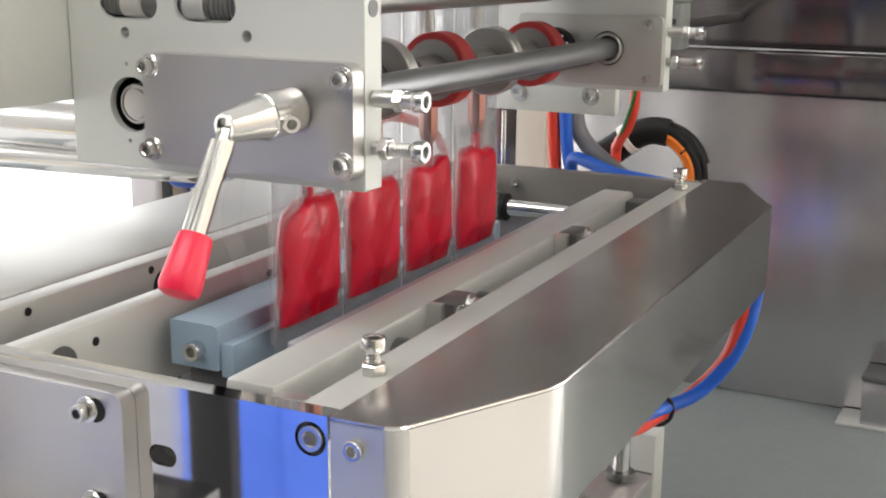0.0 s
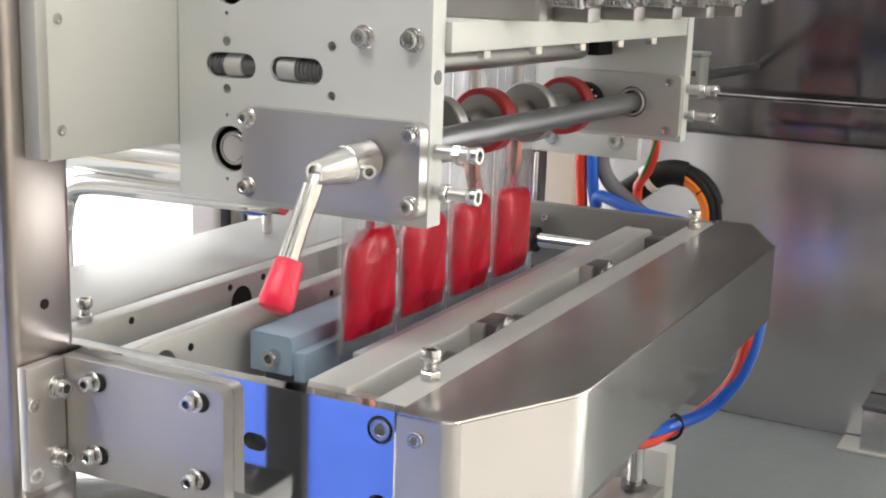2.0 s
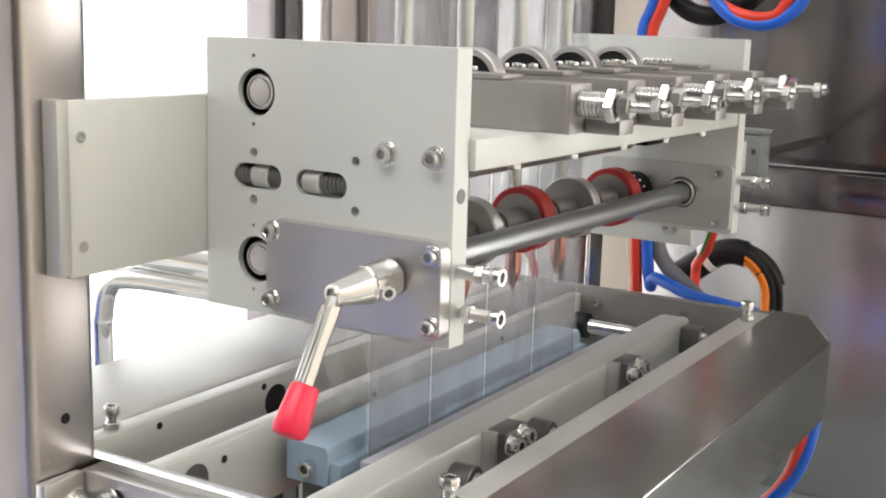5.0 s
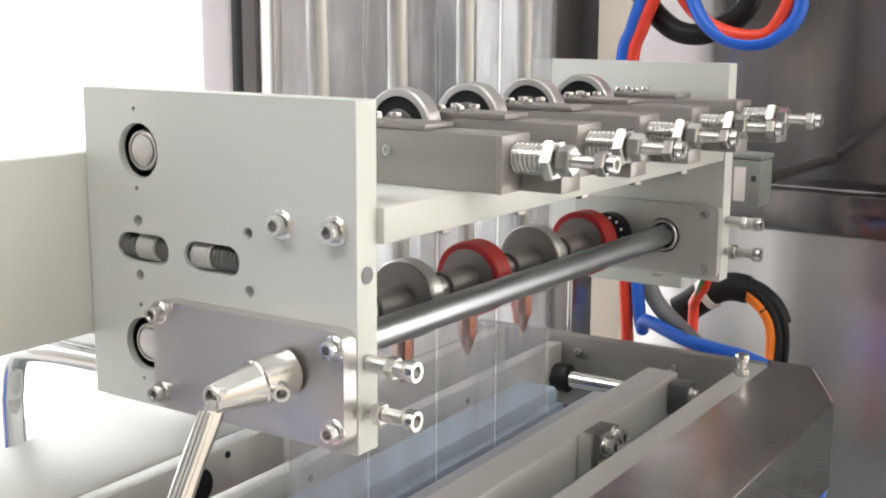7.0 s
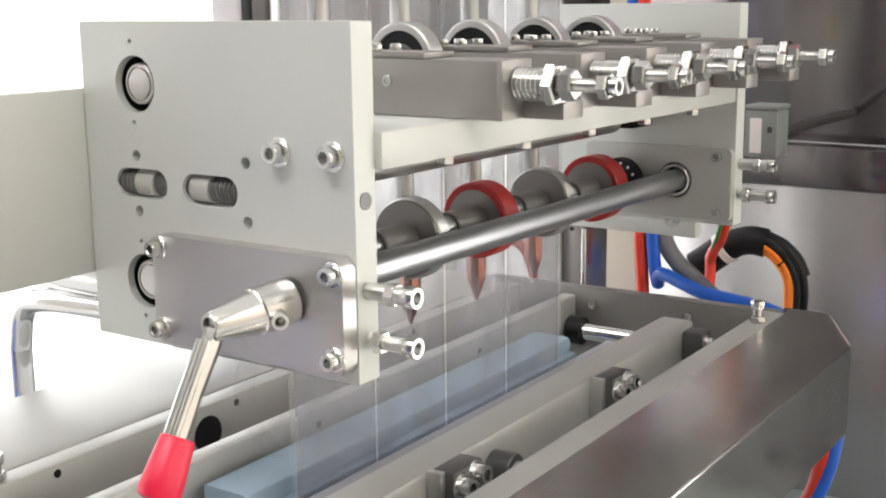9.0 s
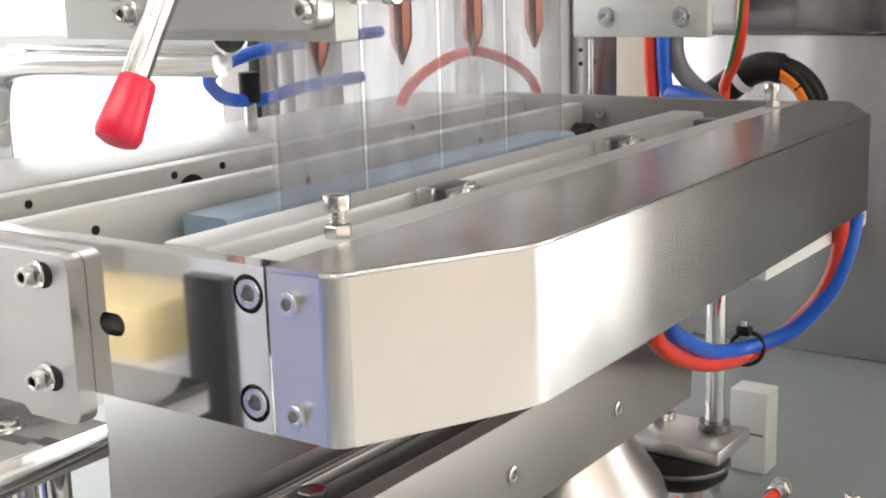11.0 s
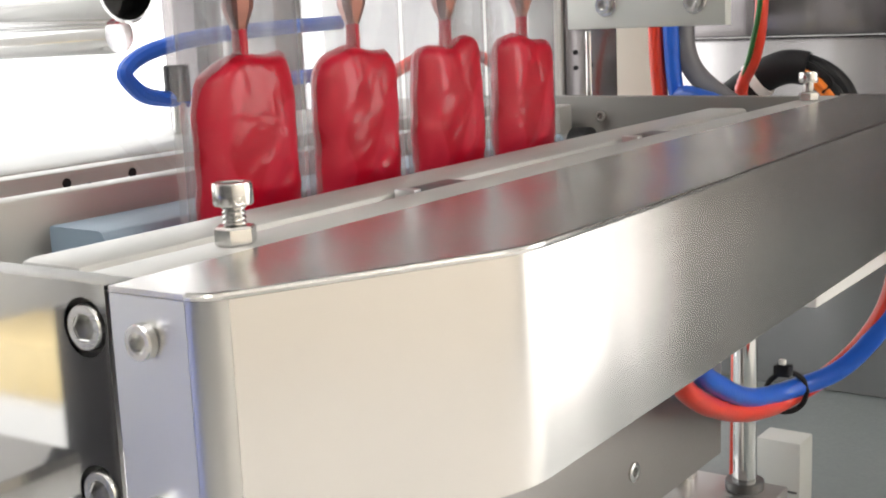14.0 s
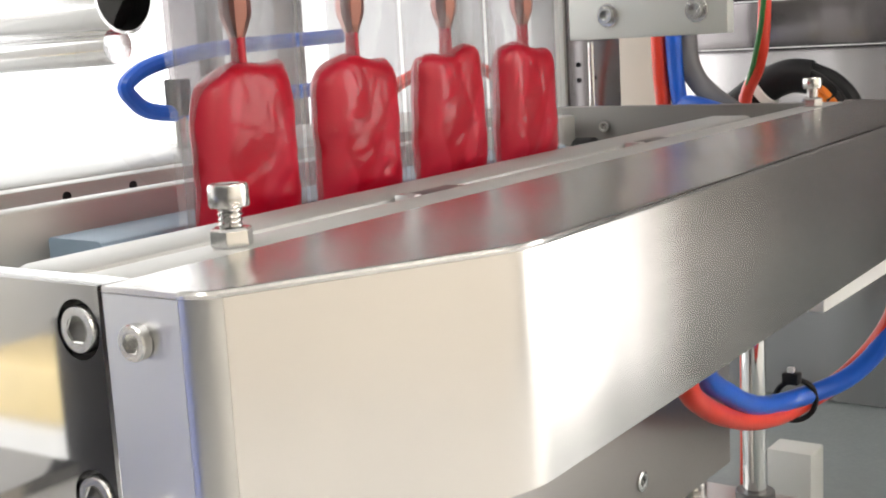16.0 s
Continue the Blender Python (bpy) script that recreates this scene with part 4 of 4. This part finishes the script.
centre = [Vector(p) for p in ((-0.3300, 1.22, 1.0605), (-0.3100, 1.222, 1.0580), (-0.2900, 1.224, 1.0410), (-0.2810, 1.226, 1.0160), (-0.2830, 1.228, 0.9700), (-0.2850, 1.23, 0.9300))]
away = [Vector((0.1, 0, 1)), Vector((0.45, 0, 0.9)), Vector((0.85, 0, 0.5)), Vector((1, 0, 0)), Vector((1, 0, 0)), Vector((1, 0, 0))]
for out, side, r, mat in ((0.0085, 0.0, 0.0044, BLACK), (0.0035, -0.0075, 0.0042, BLACK), (0.0040, 0.0060, 0.0046, BLACK), (-0.0030, 0.0050, 0.0044, BLACK), (-0.0015, -0.0090, 0.0034, ORANGE), (-0.0065, -0.0070, 0.0036, ORANGE), (-0.0095, -0.0010, 0.0030, BLACK)):
    part("strand", tube([c + a.normalized() * out + Vector((0, side, 0)) for c, a in zip(centre, away)], r, 10), mat, ch, "orange wire" if mat is ORANGE else "")
part("tie_strip", tube([(-0.2925, 1.213, 1.0540), (-0.2880, 1.2125, 1.0470), (-0.2960, 1.2125, 1.0390)], 0.0012, 6), BLACK, ch)
gc = solo("grey_cable", tube([(-0.3750, 1.11, 1.150), (-0.3740, 1.105, 1.100), (-0.3690, 1.10, 1.0760), (-0.3564, 1.10, 1.0570), (-0.3267, 1.09, 1.0390), (-0.2950, 1.07, 1.0250), (-0.262, 1.05, 1.005)], 0.0085, 12), GREY_CABLE, (-0.343, 1.0633, 1.008), "grey plastic cable hanging behind the sealing unit", "cable")
rh = solo("red_air_hose", tube([(-0.395, 1.0917, 1.2918), (-0.3941, 1.0917, 1.1972), (-0.3922, 1.0917, 1.0837), (-0.3865, 1.0917, 0.9891), (-0.380, 1.09, 0.684)], 0.0064, 12), HOSE_RED, (-0.3903, 1.0917, 0.9891), "red air hose behind the rollers", "hose", "air hoses")
rh2 = solo("red_air_hose", tube([(-0.3241, 1.1579, 1.2918), (-0.3288, 1.1579, 1.1215), (-0.3382, 1.1674, 1.0742), (-0.3572, 1.1863, 1.0458), (-0.3619, 1.1958, 1.008), (-0.368, 1.20, 0.684)], 0.0055, 12), HOSE_RED, (-0.343, 1.1579, 1.008), "red air hose beside the cable harness", "hose", "air hoses")
bh = solo("blue_air_hose", tube([(-0.3827, 1.0917, 1.2918), (-0.3818, 1.0917, 1.1972), (-0.3789, 1.0917, 1.0837), (-0.3723, 1.0917, 1.0364), (-0.3620, 1.080, 1.0480), (-0.3165, 1.065, 1.0390), (-0.2830, 1.065, 1.0346), (-0.2505, 1.065, 1.0303), (-0.205, 1.06, 1.018)], 0.0065, 12), HOSE_BLUE, (-0.3714, 1.0917, 1.008), "blue air hose behind the rollers", "hose", "air hoses")
gw = solo("green_wire", tube([(-0.3099, 1.1201, 1.2161), (-0.3193, 1.1296, 1.1215), (-0.3382, 1.1579, 1.0789), (-0.3524, 1.1769, 1.0553)], 0.0022, 8), GREEN, (-0.3335, 1.1579, 1.0553), "thin green earth wire", "wire")

lb = thing("lower_bracket", (-0.3619, 1.0066, 1.1026), "light aluminium bracket bar behind the far side plate", "bracket")
part("bar", box(-0.4234, -0.2957, 1.0018, 1.0132, 1.1021, 1.1357, 0.001), ALU, lb)
for x in (-0.390, -0.319):
    bolt(lb, (x, 1.0018, 1.1196), r=0.0062, h=0.005)
part("rod", rod((-0.4045, 1.0, 1.0364), (-0.4045, 1.0, 1.1007), 0.0022), CHROME, lb)
bpn = thing("machine_back_sheets", (-0.4849, 1.1674, 0.682), "grey and white machine panels behind the film", "panel")
part("white_strip", box(-0.553, -0.5189, 1.1579, 1.1721, 0.682, 1.7175, 0.001), ALU, bpn)
part("grey_sheet", box(-0.5187, -0.4622, 1.1608, 1.1721, 0.682, 1.7175, 0.001), CABINET_DARK, bpn)
part("beige_strip", box(-0.462, -0.4281, 1.156, 1.1721, 0.682, 1.7175, 0.001), CREAM, bpn)
for x, z in ((-0.506, 1.079), (-0.492, 1.079), (-0.506, 1.065), (-0.490, 1.067)):
    part("bore", lathe([(0, 0), (0.0022, 0), (0.0022, 0.0005), (0, 0.0005)], (x, 1.1605, z), (0, -1, 0), 10), BLACK, bpn)
pc = thing("profile_column", (-0.79, 0.99, 0.0), "dark aluminium profile column behind the film", "column")
part("profile", box(-0.845, -0.765, 0.975, 1.015, 0.0, 2.4, 0.002), CABINET_DARK, pc)
part("groove", box(-0.800, -0.786, 0.9742, 0.9749, 0.0, 2.4, 0.0001), BLACK, pc)
part("cover_strip", box(-0.7645, -0.705, 0.978, 1.015, 0.0, 2.4, 0.001), SATIN, pc)

bd = thing("rear_board", (-0.63, 0.85, 1.19), "pale grey sheet-metal board behind the upper film", "board")
part("sheet", box(-0.640, -0.630, 0.860, 1.19, 1.215, 1.95, 0.001), SATIN, bd)
part("rail", box(-0.6298, -0.618, 0.905, 0.920, 1.215, 1.95, 0.001), SATIN, bd)
part("rail", box(-0.6298, -0.618, 1.060, 1.072, 1.215, 1.95, 0.001), SATIN, bd)
part("foot", box(-0.640, -0.630, 0.849, 0.8598, 0.682, 1.95, 0.001), SATIN, bd)

for name_, mat, dx, dz, r, tint in (("blue_air_hose", HOSE_BLUE, 0.0, 0.0, 0.0060, "blue"), ("red_air_hose", HOSE_RED, -0.010, 0.006, 0.0056, "red")):
    flip = -1 if mat is HOSE_RED else 1
    solo(name_, tube([(-0.352 - dx, 0.994, 1.140), (-0.3590 - dx, 1.0, 1.2900), (-0.3500 - dx, 1.0, 1.3290), (-0.3369 - dx, 1.0, 1.3640), (-0.326, 1.0, 1.400), (-0.312 + dx, 1.0, 1.402), (-0.3010 + dx, 1.0, 1.3660), (-0.2835 + dx, 1.0 - 0.004 * flip, 1.3345 + dz), (-0.2597, 0.996, 1.3190 + dz), (-0.2300, 0.996, 1.3180 + dz), (-0.2063 + dx, 0.998, 1.3354 + dz), (-0.2030 + dx, 1.0, 1.3600), (-0.2140 + dx, 1.0, 1.392), (-0.230, 1.0, 1.46)], r, 12), mat, (-0.2768, 0.97, 1.2918), f"{tint} air hose looping above the far side plate", "hose", "air hoses")
solo("black_hose_ring", tube([(-0.330, 1.03, 1.40), (-0.3515, 1.02, 1.3658), (-0.3416, 1.02, 1.3450), (-0.3172, 1.02, 1.3260), (-0.2890, 1.02, 1.3245), (-0.2578, 1.02, 1.3420), (-0.2514, 1.02, 1.3648), (-0.270, 1.03, 1.395), (-0.275, 1.04, 1.46)], 0.0095, 12), BLACK, (-0.29, 1.02, 1.33), "thick black hose curled behind the air hoses", "hose")

sx = thing("sensor_box", (-0.318, 1.21, 1.146), "small grey-green sensor box with a white label on a stem", "sensor")
part("body", box(-0.336, -0.302, 1.2105, 1.245, 1.148, 1.196, 0.0025), GREY_GREEN, sx)
part("cap", box(-0.337, -0.301, 1.2095, 1.246, 1.1962, 1.2010, 0.0015), GREY_GREEN, sx)
part("stem", rod((-0.318, 1.2452, 1.170), (-0.318, 1.5095, 1.170), 0.006), DARK_STEEL, sx)
part("label", box(-0.3300, -0.3180, 1.2098, 1.2104, 1.153, 1.188, 0.0001), LABEL, sx)
part("mark", box(-0.3120, -0.3070, 1.2098, 1.2104, 1.174, 1.180, 0.0001), DARK_PAINT, sx)

# hoses in a loop under the cover
hl = thing("blue_hose_loop", (-0.2011, 0.8268, 0.885), "blue air hose hanging in a loop under the cover", "hose", "air hoses")
part("hose", tube([(-0.186, 0.7, 0.985), (-0.19, 0.712, 0.943), (-0.193, 0.747, 0.921), (-0.2, 0.806, 0.897), (-0.2, 0.863, 0.885), (-0.175, 0.892, 0.895), (-0.152, 0.902, 0.925), (-0.14, 0.902, 0.957), (-0.136, 0.905, 0.985)], 0.0058, 14), HOSE_BLUE, hl)
part("ferrule", lathe([(0, 0), (0.0078, 0), (0.0082, 0.001), (0.0082, 0.010), (0.0070, 0.0125), (0, 0.0125)], (-0.186, 0.7, 0.975), (0, 0, 1), 16), CHROME, hl, "bright push-in ferrule")
hl = thing("red_hose_loop", (-0.2011, 0.8268, 0.885), "red air hose hanging in a loop under the cover", "hose", "air hoses")
part("hose", tube([(-0.184, 0.68, 0.985), (-0.188, 0.687, 0.944), (-0.192, 0.717, 0.922), (-0.2, 0.775, 0.898), (-0.201, 0.82, 0.885), (-0.201, 0.868, 0.878), (-0.18, 0.9, 0.893), (-0.158, 0.903, 0.922), (-0.147, 0.901, 0.952), (-0.143, 0.895, 0.985)], 0.0056, 14), HOSE_RED, hl)
part("ferrule", lathe([(0, 0), (0.0078, 0), (0.0082, 0.001), (0.0082, 0.010), (0.0070, 0.0125), (0, 0.0125)], (-0.184, 0.68, 0.975), (0, 0, 1), 16), CHROME, hl, "bright push-in ferrule")
ct = thing("cable_tie", (-0.200, 0.866, 0.882), "black cable tie with a pale tail round two hoses", "cable tie")
part("loop", tube([Vector((-0.2, 0.866, 0.8835)) + 0.0125 * (math.cos(2 * math.pi * k / 10) * Vector((0.83, 0.56, 0)) + math.sin(2 * math.pi * k / 10) * Vector((0, 0, 1))) for k in range(11)], 0.0017, 8), BLACK, ct)
part("lock", box(-0.206, -0.196, 0.859, 0.867, 0.8945, 0.9015, 0.001), BLACK, ct)
part("tail", box(-0.203, -0.199, 0.860, 0.8635, 0.9017, 0.9050, 0.0006), LABEL, ct, "pale tail")

slab = thing("carriage_slab", (-0.2957, 0.543, 0.8604), "machined steel carriage slab under the sealing unit", "carriage")
part("slab", plate([(-0.4565, 0.485), (-0.348, 0.400), (-0.2725, 0.341), (-0.2725, 0.7795), (-0.4565, 0.7795)], [], XY(0.9134), (0, 0, 0.0113)), SATIN, slab)
part("slot_floor", box(-0.2724, -0.2325, 0.2592, 0.7985, 0.9068, 0.9134, 0.0005), DARK_STEEL, slab, "dark sunk strip")
part("guide_rail", box(-0.2602, -0.2555, 0.2592, 0.7985, 0.9136, 0.9191, 0.0005), SATIN, slab)
part("side_bar", box(-0.2323, -0.2191, 0.2592, 0.8126, 0.8585, 0.9176, 0.001), BLOCK_STEEL, slab, "light side bar with sunk bolts")
for y in (0.574, 0.699):
    bolt(slab, (-0.2192, y, 0.885), (1, 0, 0), r=0.0052, h=0.0016, washer=False)
for y in (0.440, 0.640):
    hexnut(slab, (-0.2475, y, 0.9136), (0, 0, 1), 0.0075, 0.006)
cyl = thing("pillar", (-0.2862, 0.7795, 0.682), "grey cylindrical pillar under the carriage", "pillar")
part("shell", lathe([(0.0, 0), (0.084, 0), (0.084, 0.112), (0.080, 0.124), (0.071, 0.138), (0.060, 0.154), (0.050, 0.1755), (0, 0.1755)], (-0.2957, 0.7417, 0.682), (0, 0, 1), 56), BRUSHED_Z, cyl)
ft = thing("foot_bracket", (-0.2673, 0.905, 0.682), "light steel bracket plate on a black rubber buffer", "bracket")
part("plate", box(-0.3185, -0.2250, 0.876, 0.941, 0.7810, 0.7920, 0.001), SATIN, ft)
part("rubber_buffer", lathe([(0, 0), (0.034, 0), (0.041, 0.006), (0.042, 0.022), (0.038, 0.030), (0, 0.030)], (-0.2740, 0.908, 0.7508), (0, 0, 1), 32), BLACK, ft, "black rubber buffer")
part("buffer_ring", lathe([(0.0424, 0), (0.0430, 0.001), (0.0430, 0.003), (0.0424, 0.004)], (-0.2740, 0.908, 0.7640), (0, 0, 1), 32), DARK_STEEL, ft)
part("pedestal", rod((-0.2740, 0.935, 0.6822), (-0.2740, 0.935, 0.7506), 0.010), SATIN, ft)
part("rod", rod((-0.2490, 0.9237, 0.7922), (-0.2490, 0.9237, 0.9860), 0.0080), POLISHED, ft)
part("collar", rod((-0.2490, 0.9237, 0.7922), (-0.2490, 0.9237, 0.7990), 0.0130), DARK_STEEL, ft)
part("fitting", lathe([(0, 0), (0.0125, 0), (0.0125, 0.006), (0.0080, 0.0075), (0.0080, 0.016), (0.0100, 0.017), (0.0100, 0.024), (0.0065, 0.026), (0.0065, 0.042), (0, 0.042)], (-0.2982, 0.926, 0.7922), (0, 0, 1), 24), CHROME, ft)
part("cross_pin", rod((-0.2640, 0.9000, 0.9560), (-0.2300, 0.9000, 0.9660), 0.0032), DARK_STEEL, ft)
jb = thing("junction_box", (-0.3051, 1.1296, 0.682), "small light grey junction box on the base plate", "box")
part("body", box(-0.309, -0.272, 1.10, 1.130, 0.6822, 0.764, 0.0015), ALU, jb)
part("seam", box(-0.3085, -0.2745, 1.0994, 1.0999, 0.7205, 0.7225, 0.0001), DARK_STEEL, jb)
for (x, y), (ex, ey) in (((-0.297, 1.040), (-0.018, -0.150)), ((-0.2347, 1.040), (-0.004, -0.150)), ((-0.1714, 1.040), (-0.055, -0.090))):
    pf = thing("push_fitting", (x, y, 0.682), "bright push-in fitting with a red air tube", "fitting", "push fittings on the base plate")
    wy = Vector((ex, ey, -0.006)).normalized()
    part("post", rod((x, y, 0.6822), (x, y, 0.706), 0.0050), CHROME, pf)
    hexnut(pf, Vector((x, y, 0.699)) - wy * 0.007, wy, 0.0105, 0.010)
    part("collar", rod(Vector((x, y, 0.699)) + wy * 0.003, Vector((x, y, 0.699)) + wy * 0.014, 0.0080), CHROME, pf)
    p0_ = Vector((x, y, 0.699))
    part("tube", tube([p0_ + wy * 0.012, p0_ + wy * 0.04, p0_ + wy * 0.08 + Vector((0, 0, -0.004)), p0_ + wy * 0.14 + Vector((0, 0, -0.008))], 0.0050, 10), HOSE_RED, pf, "red air tube")
wx = thing("wall_box", (-0.085, 1.47, 0.6822), "small grey metal box at the cabinet's foot", "box")
part("body", box(-0.122, -0.045, 1.445, 1.4985, 0.6862, 0.742, 0.002), CABINET_LIT, wx)
part("lid", box(-0.124, -0.043, 1.443, 1.4985, 0.7422, 0.750, 0.002), DARK_STEEL, wx)
part("base_strip", box(-0.150, -0.03, 1.440, 1.4985, 0.6822, 0.6860, 0.001), ALU_WARM, wx, "pale strip under the box")
wb = thing("white_bar", (-0.165, 0.85, 0.962), "pale painted bar under the cover", "bar")
part("bar", box(-0.196, -0.150, 0.770, 0.975, 0.962, 0.987, 0.001), LABEL, wb)

sp2 = thing("foot_plate", (-0.3619, 0.3349, 0.9446), "polished steel foot plate with a bolt beside the post", "plate")
part("plate", box(-0.470, -0.3015, 0.270, 0.366, 0.9505, 0.9668, 0.001), POLISHED, sp2)
bolt(sp2, (-0.338, 0.338, 0.9668), (0, 0, 1), r=0.006, h=0.002)
for x in (-0.345, -0.316):
    part("pillar", rod((x, 0.345, 0.6822), (x, 0.345, 0.9503), 0.0075), POLISHED, sp2)

solo("blue_hose_coil", tube([(-0.515, 0.841, 1.115), (-0.515, 0.773, 1.113), (-0.515, 0.712, 1.11), (-0.515, 0.666, 1.103), (-0.515, 0.646, 1.093), (-0.515, 0.650, 1.084), (-0.515, 0.664, 1.076), (-0.515, 0.699, 1.073), (-0.515, 0.743, 1.078), (-0.515, 0.814, 1.080)], 0.0050, 10), HOSE_BLUE, (-0.515, 0.677, 1.077), "blue air hose coiled behind the film", "hose", "air hoses")
solo("red_hose_coil", tube([(-0.515, 0.855, 1.032), (-0.515, 0.874, 1.062), (-0.515, 0.915, 1.081), (-0.515, 0.974, 1.09), (-0.515, 1.038, 1.076), (-0.515, 1.082, 1.051), (-0.515, 1.101, 1.005)], 0.0050, 10), HOSE_RED, (-0.515, 0.855, 1.032), "red air hose arched behind the film", "hose", "air hoses")

bf_ = thing("push_fitting", (-0.515, 0.681, 1.0522), "black push-in fitting with a steel neck on the rear cover", "fitting")
part("neck", rod((-0.515, 0.685, 1.0522), (-0.515, 0.685, 1.072), 0.0045), CHROME, bf_)
part("body", rod((-0.515, 0.685, 1.072), (-0.515, 0.685, 1.094), 0.0078), BLACK, bf_)

# ---- what moves ----
P = 2.0


def cycle(first, steps):
    """Rows of (time, value) over the clip, the steps repeating with the machine's beat."""
    rows = []
    for k in range(-1, 9):
        rows += [(first + P * k + dt, v) for dt, v in steps]
    inside = [(round(t, 3), v) for t, v in rows if 0 < t < 16]

    def at(t):
        for (ta, va), (tb, vb) in zip(rows, rows[1:]):
            if ta <= t <= tb:
                return va + (vb - va) * (t - ta) / (tb - ta)
        return rows[-1][1]

    return [(0.0, at(0.0)), *inside, (16.0, at(16.0))]


def motions():
    for ob in SACHETS:
        m = Matrix.Translation(LOC[ob])
        walk(ob, [(t, Matrix.Translation((0, 0, z)) @ m) for t, z in cycle(0.0, [(0.04, 0.0), (0.10, -0.010), (0.20, -0.032), (0.30, -0.050), (0.38, -0.105), (0.45, -0.125), (1.10, -0.125), (1.20, -0.045), (1.30, -0.024), (1.40, -0.018), (1.50, -0.008), (1.60, -0.002), (1.72, 0.0)])])
    for ob in STREAMS:
        m = Matrix.Translation(LOC[ob])
        walk(ob, [(t, Matrix.Translation((0, 0, z)) @ m) for t, z in cycle(0.0, [(0.985, 0.0), (1.10, -0.056), (1.22, -0.075), (1.40, -0.080), (1.60, -0.092), (2.00, -0.092), (2.10, 0.0)])])
    for ob, dx in ((fj, -0.014), (rj, 0.007)):
        m = LOW @ Matrix.Translation(ob["base"])
        walk(ob, [(t, m @ Matrix.Translation((dx * s, 0, 0))) for t, s in cycle(0.0, [(0.66, 0.0), (0.76, 1.0), (1.38, 1.0), (1.50, 0.0)])])


LOC = {ob: tuple(ob.location) for ob in (*SACHETS, *STREAMS)}
motions()
